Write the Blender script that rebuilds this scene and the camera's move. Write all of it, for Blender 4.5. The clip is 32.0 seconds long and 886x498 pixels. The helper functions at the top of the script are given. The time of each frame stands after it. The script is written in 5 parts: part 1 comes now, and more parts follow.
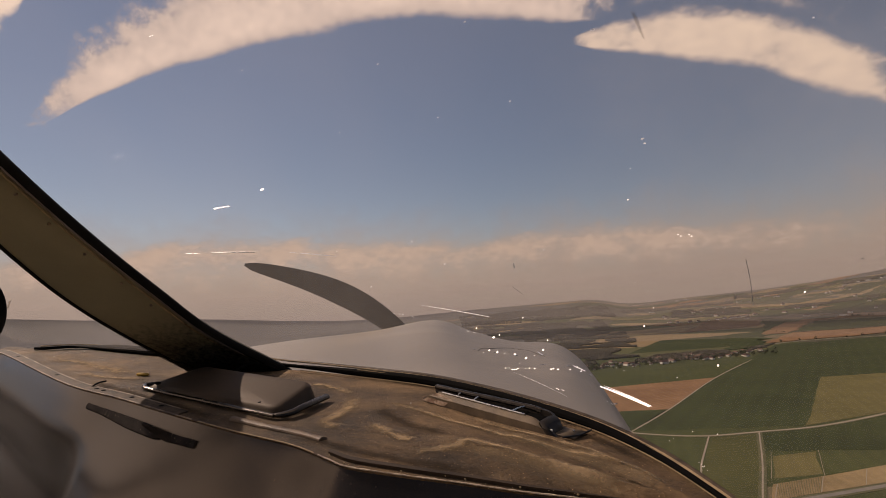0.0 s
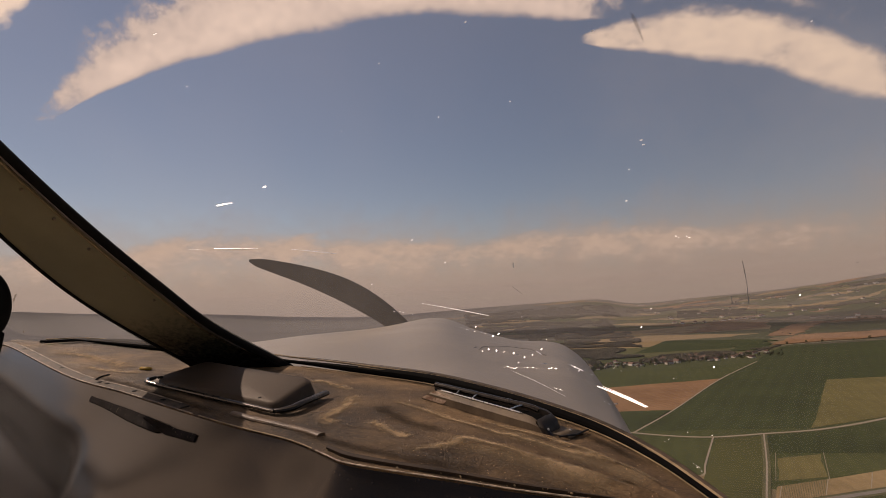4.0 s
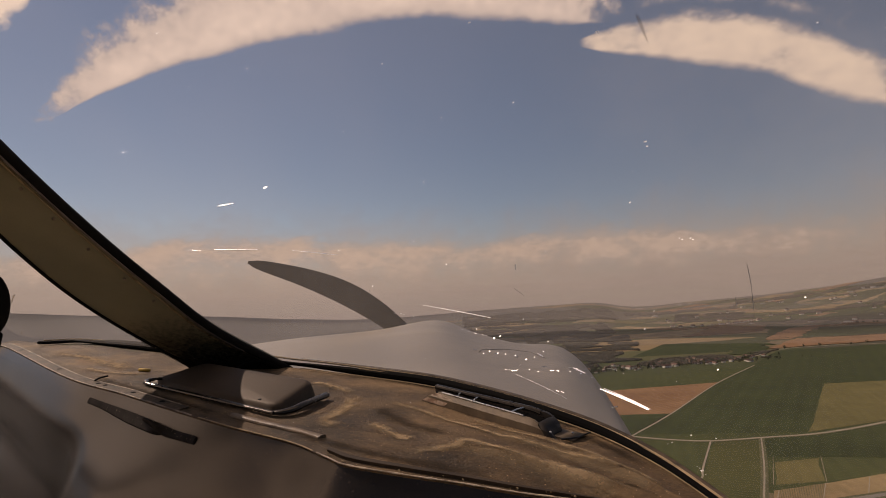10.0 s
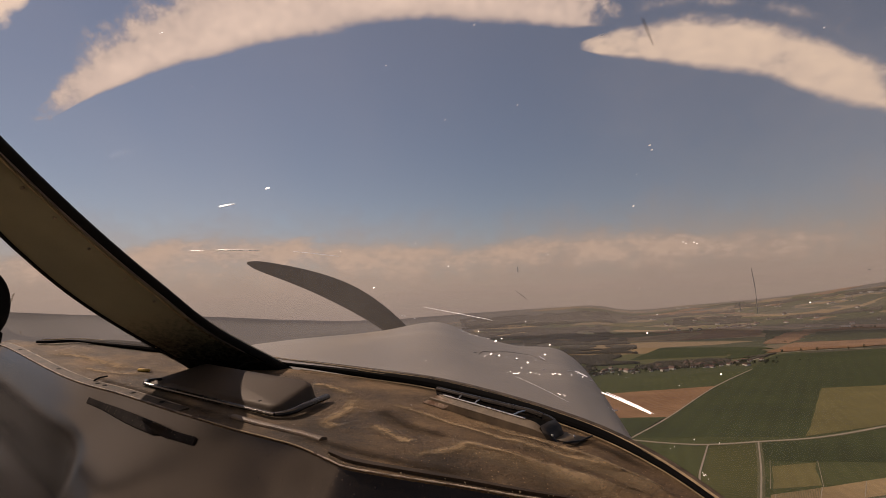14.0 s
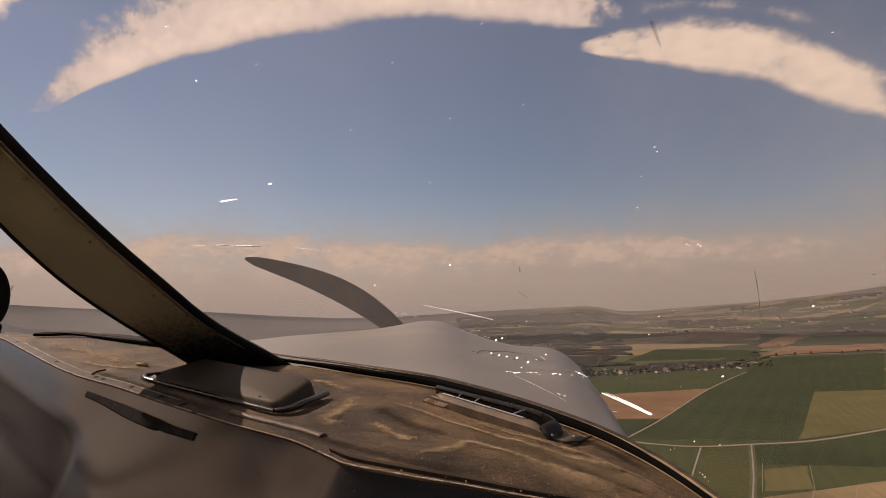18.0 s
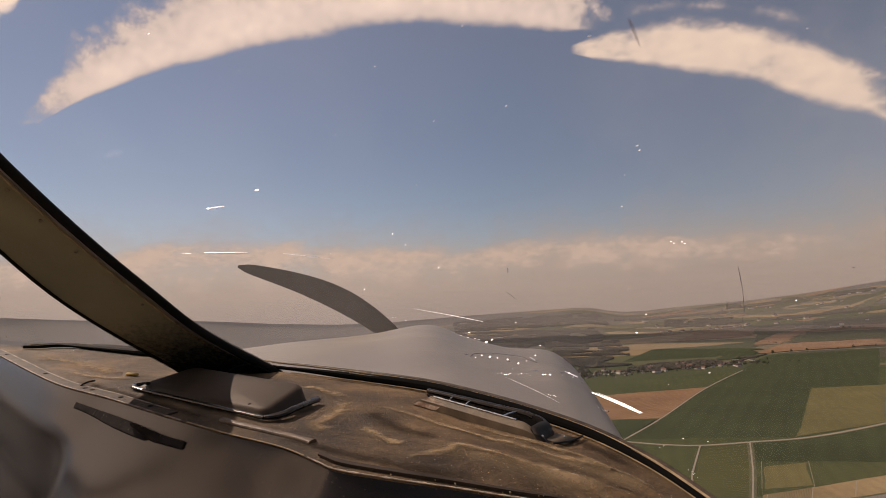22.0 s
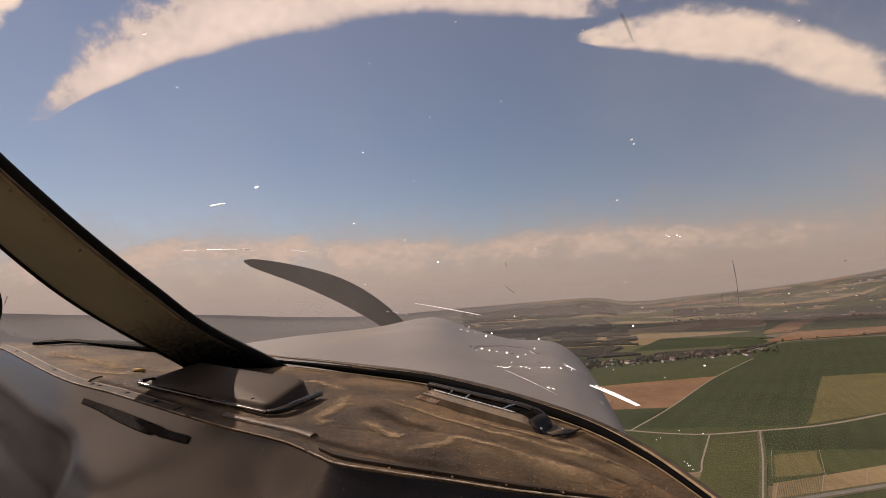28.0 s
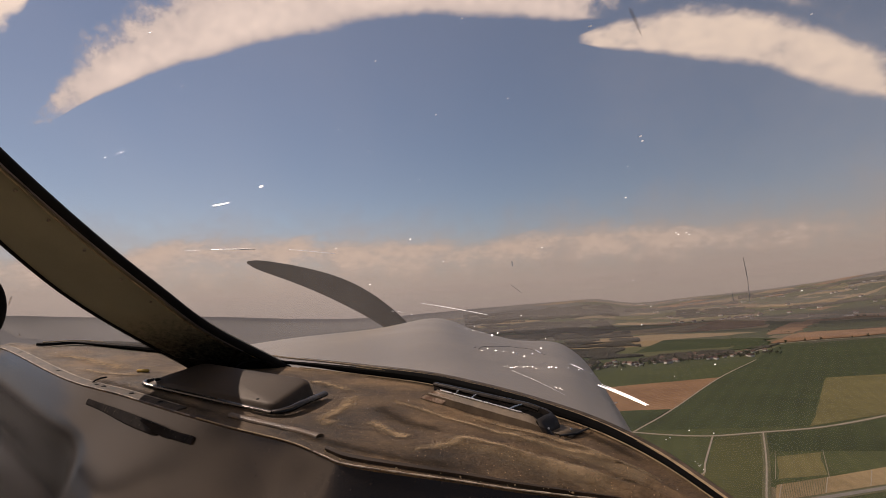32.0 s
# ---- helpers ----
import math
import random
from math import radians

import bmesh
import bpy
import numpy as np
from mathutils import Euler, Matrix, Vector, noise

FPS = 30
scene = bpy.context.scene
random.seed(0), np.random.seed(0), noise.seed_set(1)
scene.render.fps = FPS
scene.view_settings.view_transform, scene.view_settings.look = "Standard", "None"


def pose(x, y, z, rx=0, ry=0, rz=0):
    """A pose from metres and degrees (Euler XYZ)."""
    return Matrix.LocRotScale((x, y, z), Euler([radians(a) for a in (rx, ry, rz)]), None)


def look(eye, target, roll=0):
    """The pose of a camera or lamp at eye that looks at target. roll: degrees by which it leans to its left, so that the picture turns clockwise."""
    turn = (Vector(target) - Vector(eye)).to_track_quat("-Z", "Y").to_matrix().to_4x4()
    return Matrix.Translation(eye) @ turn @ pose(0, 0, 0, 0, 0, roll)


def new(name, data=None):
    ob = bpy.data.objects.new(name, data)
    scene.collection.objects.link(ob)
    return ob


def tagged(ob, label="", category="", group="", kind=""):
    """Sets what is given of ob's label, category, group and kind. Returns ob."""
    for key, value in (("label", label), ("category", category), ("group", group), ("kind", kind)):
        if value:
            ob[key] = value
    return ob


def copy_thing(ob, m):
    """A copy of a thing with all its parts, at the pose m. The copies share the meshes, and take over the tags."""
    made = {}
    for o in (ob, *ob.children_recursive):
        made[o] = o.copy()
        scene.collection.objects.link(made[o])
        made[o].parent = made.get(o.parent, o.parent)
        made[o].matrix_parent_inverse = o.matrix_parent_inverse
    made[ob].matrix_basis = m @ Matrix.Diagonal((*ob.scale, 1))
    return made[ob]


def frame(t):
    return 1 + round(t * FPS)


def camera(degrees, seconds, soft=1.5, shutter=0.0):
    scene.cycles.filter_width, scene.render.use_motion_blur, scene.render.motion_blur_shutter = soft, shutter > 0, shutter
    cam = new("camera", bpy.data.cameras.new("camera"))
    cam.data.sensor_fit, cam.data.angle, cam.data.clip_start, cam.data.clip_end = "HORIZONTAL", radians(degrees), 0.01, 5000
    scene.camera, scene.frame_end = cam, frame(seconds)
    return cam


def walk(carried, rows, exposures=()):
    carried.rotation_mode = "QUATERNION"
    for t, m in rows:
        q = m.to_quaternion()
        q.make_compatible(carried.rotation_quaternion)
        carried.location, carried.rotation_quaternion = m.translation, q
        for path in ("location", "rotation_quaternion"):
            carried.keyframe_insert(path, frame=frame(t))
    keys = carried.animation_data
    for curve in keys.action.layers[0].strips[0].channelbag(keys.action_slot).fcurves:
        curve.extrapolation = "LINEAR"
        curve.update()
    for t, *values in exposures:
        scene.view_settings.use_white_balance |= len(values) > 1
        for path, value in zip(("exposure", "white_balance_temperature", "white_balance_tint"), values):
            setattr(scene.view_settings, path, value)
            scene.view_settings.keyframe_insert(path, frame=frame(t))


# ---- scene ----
# Light aircraft on a local flight: the flight deck and cowling, and the farmland under it.
# The aircraft is the fixed place; the landscape stands as it lies on the long level leg.
from mathutils import kdtree

ALT = 120.0                                  # eye height above the fields
TILT = 6.13                                  # nose-up attitude of the flight deck
BANK = 3.0                                   # right wing low
SEAT = pose(0, 0, ALT, TILT, 0, 0) @ pose(0, 0, 0, 0, BANK, 0)  # flight-deck axes: x right, y forward, z up

cam = camera(78.0, 32.0, soft=0.6)
# seconds; pitch, lean, turn and sway of the camera on its mount
MOUNT = [
    (0.0, 90.21, 0.66, 0.36, -0.0031, 0.0013, -0.0004),
    (0.5, 90.08, -0.22, -0.07, -0.0088, -0.0012, 0.0031),
    (1.0, 90.04, -0.77, -0.07, -0.0077, -0.0017, 0.0026),
    (1.5, 90.18, -1.20, 0.32, -0.0032, 0.0005, -0.0006),
    (2.0, 90.12, -0.19, 0.67, 0.0007, 0.0013, -0.0030),
    (2.5, 90.12, 0.18, 0.92, 0.0032, 0.0015, -0.0035),
    (3.0, 89.94, 0.14, 0.98, 0.0024, 0.0006, -0.0004),
    (3.5, 89.98, 0.08, 0.97, 0.0023, -0.0013, 0.0005),
    (5.5, 89.96, 0.14, 0.74, 0.0136, -0.0032, 0.0018),
    (6.0, 89.77, 0.33, 0.88, 0.0111, -0.0015, 0.0015),
    (6.5, 89.87, -0.39, 0.71, 0.0025, -0.0013, -0.0000),
    (7.0, 89.69, -0.26, 0.76, 0.0019, -0.0018, 0.0011),
    (7.5, 89.73, -0.34, 0.74, 0.0004, -0.0018, 0.0000),
    (8.0, 89.71, -0.65, 0.54, -0.0040, -0.0018, 0.0018),
    (8.5, 90.01, -0.94, 0.73, -0.0022, 0.0000, 0.0003),
    (9.0, 90.20, -0.10, 0.79, -0.0006, 0.0018, -0.0017),
    (9.5, 90.37, 0.26, 1.00, 0.0029, 0.0022, -0.0033),
    (10.0, 90.27, -0.15, 0.73, -0.0006, 0.0002, -0.0009),
    (10.5, 90.07, -0.53, 0.41, -0.0048, -0.0019, 0.0024),
    (11.0, 89.90, -0.15, 0.57, 0.0015, -0.0022, 0.0032),
    (11.5, 90.09, -0.45, 0.64, 0.0040, -0.0028, 0.0017),
    (12.0, 90.26, -0.21, 0.80, 0.0051, -0.0017, 0.0002),
    (12.5, 90.20, 0.46, 0.78, 0.0046, -0.0008, 0.0004),
    (13.0, 90.03, 0.91, 0.53, -0.0003, -0.0003, 0.0014),
    (13.5, 90.26, 0.37, 0.56, -0.0020, 0.0005, 0.0001),
    (14.0, 90.46, -0.56, 0.58, -0.0055, 0.0015, -0.0005),
    (14.5, 90.54, -1.03, 0.40, -0.0089, 0.0015, -0.0012),
    (16.5, 89.92, -0.60, 0.08, -0.0086, 0.0013, 0.0004),
    (17.0, 89.98, -0.28, 0.17, -0.0063, 0.0013, -0.0004),
    (17.5, 89.92, -0.39, 0.20, -0.0072, 0.0013, 0.0015),
    (18.0, 90.33, -1.44, 0.26, -0.0125, 0.0014, -0.0009),
    (18.5, 90.15, -0.65, 0.33, -0.0121, 0.0031, -0.0006),
    (19.0, 89.84, 0.05, 0.16, -0.0125, 0.0037, 0.0007),
    (19.5, 90.23, 0.08, 0.13, -0.0118, 0.0032, -0.0012),
    (20.0, 90.36, -0.04, 0.18, -0.0093, 0.0036, -0.0024),
    (20.5, 90.51, -0.75, 0.14, -0.0087, 0.0030, -0.0019),
    (21.0, 90.48, -0.93, 0.01, -0.0065, 0.0024, -0.0003),
    (21.5, 90.66, -0.22, -0.10, -0.0036, 0.0027, -0.0032),
    (22.0, 90.78, -0.30, -0.20, -0.0022, 0.0018, -0.0028),
    (22.5, 90.44, 0.43, -0.21, 0.0017, 0.0013, -0.0013),
    (23.0, 90.28, 0.41, 0.02, 0.0088, -0.0007, -0.0002),
    (23.5, 90.03, 0.58, 0.04, 0.0115, -0.0018, 0.0007),
    (24.0, 89.91, 0.27, 0.18, 0.0127, -0.0029, 0.0008),
    (24.5, 89.96, -0.25, 0.33, 0.0102, -0.0018, -0.0004),
    (25.0, 89.95, -0.53, 0.36, 0.0072, -0.0017, 0.0000),
    (25.5, 89.86, -0.61, 0.50, 0.0067, -0.0007, 0.0001),
    (27.5, 89.85, 0.07, 0.73, 0.0115, -0.0020, 0.0013),
    (28.0, 89.90, 0.33, 0.55, 0.0094, -0.0021, 0.0016),
    (28.5, 89.94, 0.70, 0.56, 0.0103, -0.0020, 0.0011),
    (29.0, 90.01, 0.33, 0.57, 0.0070, -0.0019, 0.0012),
    (29.5, 89.94, -0.10, 0.52, 0.0048, -0.0014, 0.0019),
    (30.0, 90.13, -0.71, 0.57, 0.0003, -0.0008, -0.0001),
    (30.5, 90.08, -0.93, 0.54, -0.0037, -0.0003, 0.0005),
    (31.0, 89.97, -0.60, 0.58, -0.0036, 0.0001, 0.0006),
    (31.5, 90.05, -0.04, 0.70, 0.0004, 0.0017, -0.0020),
    (32.0, 90.06, 0.44, 0.76, 0.0043, 0.0023, -0.0017),
]
walk(cam, [(t, SEAT @ pose(x, y, z, a, b, c)) for t, a, b, c, x, y, z in MOUNT],
     exposures=[(0.0, -0.15, 8250, 25), (6.0, -0.17, 8250, 25), (14.0, -0.22, 8250, 25), (18.0, -0.03, 8150, 25), (20.0, -0.04, 8050, 24), (23.0, 0.08, 7850, 23), (28.0, 0.09, 7700, 23), (30.0, 0.12, 7650, 23), (31.0, 0.01, 7600, 22), (32.0, -0.02, 7550, 22)])

# ---- sky and sun ----
SUN_AZ, SUN_EL = -52.0, 40.0                 # degrees right of the nose, above the horizon
world = bpy.data.worlds.new("sky")
scene.world = world
world.use_nodes = True
wn = world.node_tree.nodes
sky = wn.new("ShaderNodeTexSky")
sky.sky_type, sky.sun_disc = "NISHITA", False
sky.sun_elevation, sky.sun_rotation = radians(SUN_EL), radians(SUN_AZ)
sky.air_density, sky.dust_density, sky.ozone_density = 1.0, 0.06, 3.0
wn["Background"].inputs["Strength"].default_value = 0.068
world.node_tree.links.new(sky.outputs["Color"], wn["Background"].inputs["Color"])
sun = new("sun", bpy.data.lights.new("sun", "SUN"))
sun.data.energy, sun.data.angle, sun.data.color = 3.2, radians(0.6), (1.0, 0.93, 0.84)
away = Vector((math.sin(radians(SUN_AZ)) * math.cos(radians(SUN_EL)),
               math.cos(radians(SUN_AZ)) * math.cos(radians(SUN_EL)), math.sin(radians(SUN_EL))))
sun.matrix_world = look(away * 200 + Vector((0, 0, ALT)), (0, 0, ALT))


# ---- materials ----
def mat(name, a, b, scale=5.0, rough=0.7, metal=0.0, bump=0.0, fine=60.0, fine_amount=0.35, rough_var=0.15,
        stretch=(1, 1, 1), coat=0.0, detail=6.0, spec=0.5, turn=0.0, contrast=2.2, ragged=0.62, stain=1.0, stain_scale=5.0, grit=0.0, relief=0.0):
    """A surface of two tones: broad stains, fine grain, varying gloss and a fine relief."""
    m = bpy.data.materials.new(name)
    m.use_nodes = True
    n, l = m.node_tree.nodes, m.node_tree.links
    bs = n["Principled BSDF"]
    tc, mp = n.new("ShaderNodeTexCoord"), n.new("ShaderNodeMapping")
    mp.vector_type = "TEXTURE"
    mp.inputs["Rotation"].default_value = (0, 0, radians(turn))
    mp.inputs["Scale"].default_value = [1 / s for s in stretch]
    l.new(tc.outputs["Object"], mp.inputs["Vector"])
    big, small = n.new("ShaderNodeTexNoise"), n.new("ShaderNodeTexNoise")
    for t, s in ((big, scale), (small, fine)):
        t.inputs["Scale"].default_value, t.inputs["Detail"].default_value = s, detail
        t.inputs["Roughness"].default_value = ragged
        l.new(mp.outputs["Vector"], t.inputs["Vector"])
    mixf = n.new("ShaderNodeMath")
    mixf.operation = "MULTIPLY_ADD"
    l.new(small.outputs["Fac"], mixf.inputs[0])
    mixf.inputs[1].default_value = fine_amount
    sh = n.new("ShaderNodeMath")
    sh.operation = "MULTIPLY_ADD"
    l.new(big.outputs["Fac"], sh.inputs[0])
    sh.inputs[1].default_value, sh.inputs[2].default_value = contrast, 0.5 - contrast / 2 - fine_amount / 2
    l.new(sh.outputs[0], mixf.inputs[2])
    mixf.use_clamp = True
    mx = n.new("ShaderNodeMix")
    mx.data_type = "RGBA"
    mx.inputs[6].default_value, mx.inputs[7].default_value = (*a, 1), (*b, 1)
    l.new(mixf.outputs[0], mx.inputs[0])
    tone = mx.outputs[2]
    if stain < 1:      # broad darker stains
        st, mr, mm = n.new("ShaderNodeTexNoise"), n.new("ShaderNodeMapRange"), n.new("ShaderNodeMix")
        st.inputs["Scale"].default_value, st.inputs["Detail"].default_value = stain_scale, 10.0
        st.inputs["Roughness"].default_value, st.inputs["Distortion"].default_value = 0.66, 0.6
        l.new(mp.outputs["Vector"], st.inputs["Vector"])
        mr.inputs["From Min"].default_value, mr.inputs["From Max"].default_value = 0.40, 0.60
        mr.inputs["To Min"].default_value = stain
        l.new(st.outputs["Fac"], mr.inputs["Value"])
        mm.data_type, mm.blend_type = "RGBA", "MULTIPLY"
        mm.inputs[0].default_value = 1.0
        l.new(tone, mm.inputs[6])
        l.new(mr.outputs[0], mm.inputs[7])
        tone = mm.outputs[2]
    if grit:           # pale grains of dust
        gr, mr, mm = n.new("ShaderNodeTexVoronoi"), n.new("ShaderNodeMapRange"), n.new("ShaderNodeMix")
        gr.inputs["Scale"].default_value = grit
        l.new(tc.outputs["Object"], gr.inputs["Vector"])
        mr.inputs["From Min"].default_value, mr.inputs["From Max"].default_value = 0.22, 0.1
        l.new(gr.outputs["Distance"], mr.inputs["Value"])
        pick = n.new("ShaderNodeMath")
        pick.operation = "MULTIPLY"
        few, sep = n.new("ShaderNodeMath"), n.new("ShaderNodeSeparateColor")
        few.operation, few.inputs[1].default_value = "GREATER_THAN", 0.7
        l.new(gr.outputs["Color"], sep.inputs["Color"])
        l.new(sep.outputs["Red"], few.inputs[0])
        l.new(mr.outputs[0], pick.inputs[0])
        l.new(few.outputs[0], pick.inputs[1])
        mm.data_type = "RGBA"
        mm.inputs[7].default_value = (min(1, b[0] * 1.8), min(1, b[1] * 1.85), min(1, b[2] * 2.0), 1)
        l.new(pick.outputs[0], mm.inputs[0])
        l.new(tone, mm.inputs[6])
        tone = mm.outputs[2]
    l.new(tone, bs.inputs["Base Color"])
    rr = n.new("ShaderNodeMath")
    rr.operation, rr.use_clamp = "MULTIPLY_ADD", True
    l.new(big.outputs["Fac"], rr.inputs[0])
    rr.inputs[1].default_value, rr.inputs[2].default_value = rough_var * 2, rough - rough_var
    l.new(rr.outputs[0], bs.inputs["Roughness"])
    bs.inputs["Metallic"].default_value = metal
    bs.inputs["Coat Weight"].default_value = coat
    bs.inputs["Specular IOR Level"].default_value = spec
    if bump:
        bp = n.new("ShaderNodeBump")
        bp.inputs["Strength"].default_value, bp.inputs["Distance"].default_value = bump, 1.0 / fine
        l.new(small.outputs["Fac"], bp.inputs["Height"])
        l.new(bp.outputs["Normal"], bs.inputs["Normal"])
        if relief:     # broad creases and dents
            wide = n.new("ShaderNodeBump")
            wide.inputs["Strength"].default_value, wide.inputs["Distance"].default_value = 0.8, relief
            l.new(big.outputs["Fac"], wide.inputs["Height"])
            l.new(wide.outputs["Normal"], bp.inputs["Normal"])
    return m


dash_vinyl = mat("dusty_vinyl", (0.036, 0.0215, 0.0115), (0.335, 0.208, 0.102), 8.0, 0.72, bump=1.3, fine=330, fine_amount=1.1, stretch=(0.8, 1.2, 1), turn=-32, spec=0.3, contrast=2.6, detail=12.0, ragged=0.67, stain=0.45, stain_scale=6.0, grit=300.0, relief=0.012)
hood_vinyl = mat("black_vinyl", (0.011, 0.0078, 0.0058), (0.029, 0.0205, 0.0148), 6.0, 0.24, bump=0.05, fine=420, rough_var=0.08, spec=0.62, contrast=2.0, stain=0.6, stain_scale=5.0, grit=190.0)
# here and below, a warm tint recolours the blue sky reflection
hood_vinyl.node_tree.nodes["Principled BSDF"].inputs["Specular Tint"].default_value = (1.0, 0.8, 0.64, 1)
box_plastic = mat("dark_plastic", (0.03, 0.021, 0.014), (0.06, 0.042, 0.029), 14.0, 0.6, bump=0.12, fine=300, spec=0.22)
box_plastic.node_tree.nodes["Principled BSDF"].inputs["Specular Tint"].default_value = (1.0, 0.78, 0.6, 1)
rubber = mat("black_rubber", (0.005, 0.005, 0.005), (0.016, 0.014, 0.012), 20.0, 0.75, bump=0.1, fine=200, spec=0.08)
gasket_rubber = mat("gasket_rubber", (0.002, 0.002, 0.002), (0.006, 0.0055, 0.005), 20.0, 0.9, spec=0.04)
gloss_black = mat("gloss_black_plastic", (0.008, 0.008, 0.008), (0.02, 0.019, 0.018), 30.0, 0.45, bump=0.05, fine=300, rough_var=0.12, spec=0.4)
glossy_rim = mat("glossy_black_rim", (0.008, 0.007, 0.006), (0.02, 0.017, 0.014), 30.0, 0.26, rough_var=0.1, spec=0.45)
glossy_rim.node_tree.nodes["Principled BSDF"].inputs["Specular Tint"].default_value = (1.0, 0.8, 0.64, 1)
gloss_black.node_tree.nodes["Principled BSDF"].inputs["Specular Tint"].default_value = (1.0, 0.78, 0.6, 1)
pillar_vinyl = mat("olive_vinyl", (0.2, 0.176, 0.112), (0.285, 0.252, 0.162), 6.0, 0.6, bump=0.15, fine=350)
worn_trim = mat("worn_trim", (0.04, 0.029, 0.02), (0.42, 0.32, 0.225), 34.0, 0.65, bump=0.4, fine=320, fine_amount=0.9, contrast=3.2, spec=0.35)
worn_strip = mat("weathered_strip", (0.05, 0.033, 0.02), (0.24, 0.16, 0.10), 30.0, 0.5, bump=0.3, fine=320, fine_amount=0.6, spec=0.3)
trim_face = mat("dull_trim_face", (0.025, 0.018, 0.012), (0.11, 0.077, 0.052), 40.0, 0.7, bump=0.5, fine=320, fine_amount=0.7, contrast=3.0, spec=0.2)
# pale grey that paints the highlight of the post's rubber edge
lip_highlight = mat("rubber_edge_highlight", (0.11, 0.085, 0.075), (0.24, 0.19, 0.175), 30.0, 0.6, bump=0.3, fine=300, fine_amount=0.6, spec=0.3)
bare_metal = mat("bare_metal", (0.55, 0.53, 0.5), (0.8, 0.78, 0.75), 40.0, 0.28, metal=1.0, fine=300)
cowl_paint = mat("grey_cowl_paint", (0.26, 0.224, 0.182), (0.34, 0.296, 0.244), 2.5, 0.45, bump=0.03, fine=40, rough_var=0.14, stain=0.84, stain_scale=3.0)
blade_paint = mat("black_blade_paint", (0.012, 0.012, 0.014), (0.035, 0.034, 0.036), 9.0, 0.45, fine=80)
# unseen lining, kept pale to bounce daylight onto deck and post
cabin_trim = mat("cabin_lining", (0.46, 0.41, 0.34), (0.6, 0.54, 0.45), 5.0, 0.8, fine=200)
vent_plastic = mat("dusty_vent_plastic", (0.07, 0.05, 0.032), (0.26, 0.19, 0.12), 16.0, 0.6, bump=0.2, fine=350, spec=0.3)
worn_corner = mat("chipped_paint", (0.2, 0.1, 0.05), (0.62, 0.47, 0.34), 60.0, 0.5, bump=0.4, fine=400, contrast=3.5)
velcro = mat("frayed_strap", (0.012, 0.01, 0.009), (0.05, 0.041, 0.037), 60.0, 0.9, bump=0.9, fine=500, spec=0.1)
ochre_chip = mat("ochre_chip", (0.5, 0.3, 0.05), (0.7, 0.45, 0.1), 50, 0.6)
dust = mat("pale_dust", (0.19, 0.132, 0.073), (0.48, 0.35, 0.205), 40.0, 0.9, bump=0.6, fine=400, fine_amount=0.7)
piping = mat("pale_piping", (0.16, 0.115, 0.075), (0.62, 0.5, 0.37), 60.0, 0.7, bump=0.6, fine=400, fine_amount=0.8, contrast=3.0)
grime = mat("dried_grime", (0.07, 0.06, 0.052), (0.14, 0.12, 0.105), 50, 0.8)


def dusty_haze_glass(name, veil):
    """Clear acrylic with a thin film of dust that scatters a little daylight and stands in for far haze."""
    m = bpy.data.materials.new(name)
    m.use_nodes = True
    n, l = m.node_tree.nodes, m.node_tree.links
    n.remove(n["Principled BSDF"])
    clear, dust = n.new("ShaderNodeBsdfTransparent"), n.new("ShaderNodeBsdfTranslucent")
    clear.inputs["Color"].default_value = (0.97, 0.955, 0.93, 1)
    dust.inputs["Color"].default_value = (0.8, 0.75, 0.7, 1)
    tc, nz = n.new("ShaderNodeTexCoord"), n.new("ShaderNodeTexNoise")
    nz.inputs["Scale"].default_value, nz.inputs["Detail"].default_value = 3.0, 5.0
    l.new(tc.outputs["Object"], nz.inputs["Vector"])
    amount = n.new("ShaderNodeMath")
    amount.operation = "MULTIPLY"
    # the film is thickest along the sill, to pale the land as haze would
    xyz, low = n.new("ShaderNodeSeparateXYZ"), n.new("ShaderNodeMapRange")
    l.new(tc.outputs["Object"], xyz.inputs[0])
    l.new(xyz.outputs["Z"], low.inputs["Value"])
    low.inputs["From Min"].default_value, low.inputs["From Max"].default_value = -0.2, 0.12
    low.inputs["To Min"].default_value, low.inputs["To Max"].default_value = veil * 2.9, veil * 1.55
    l.new(low.outputs[0], amount.inputs[1])
    l.new(nz.outputs["Fac"], amount.inputs[0])
    mx = n.new("ShaderNodeMixShader")
    l.new(amount.outputs[0], mx.inputs[0])
    l.new(clear.outputs[0], mx.inputs[1])
    l.new(dust.outputs[0], mx.inputs[2])
    l.new(mx.outputs[0], n["Material Output"].inputs["Surface"])
    return m


def scratch_white(name, tone=1.0):
    """Crazed acrylic: scatters the daylight that strikes it from either side."""
    m = bpy.data.materials.new(name)
    m.use_nodes = True
    n, l = m.node_tree.nodes, m.node_tree.links
    n.remove(n["Principled BSDF"])
    a, b, mx = n.new("ShaderNodeBsdfDiffuse"), n.new("ShaderNodeBsdfTranslucent"), n.new("ShaderNodeMixShader")
    a.inputs["Color"].default_value = b.inputs["Color"].default_value = (tone * 0.92, tone * 0.96, tone, 1)
    mx.inputs[0].default_value = 0.85
    l.new(a.outputs[0], mx.inputs[1]), l.new(b.outputs[0], mx.inputs[2])
    l.new(mx.outputs[0], n["Material Output"].inputs["Surface"])
    return m


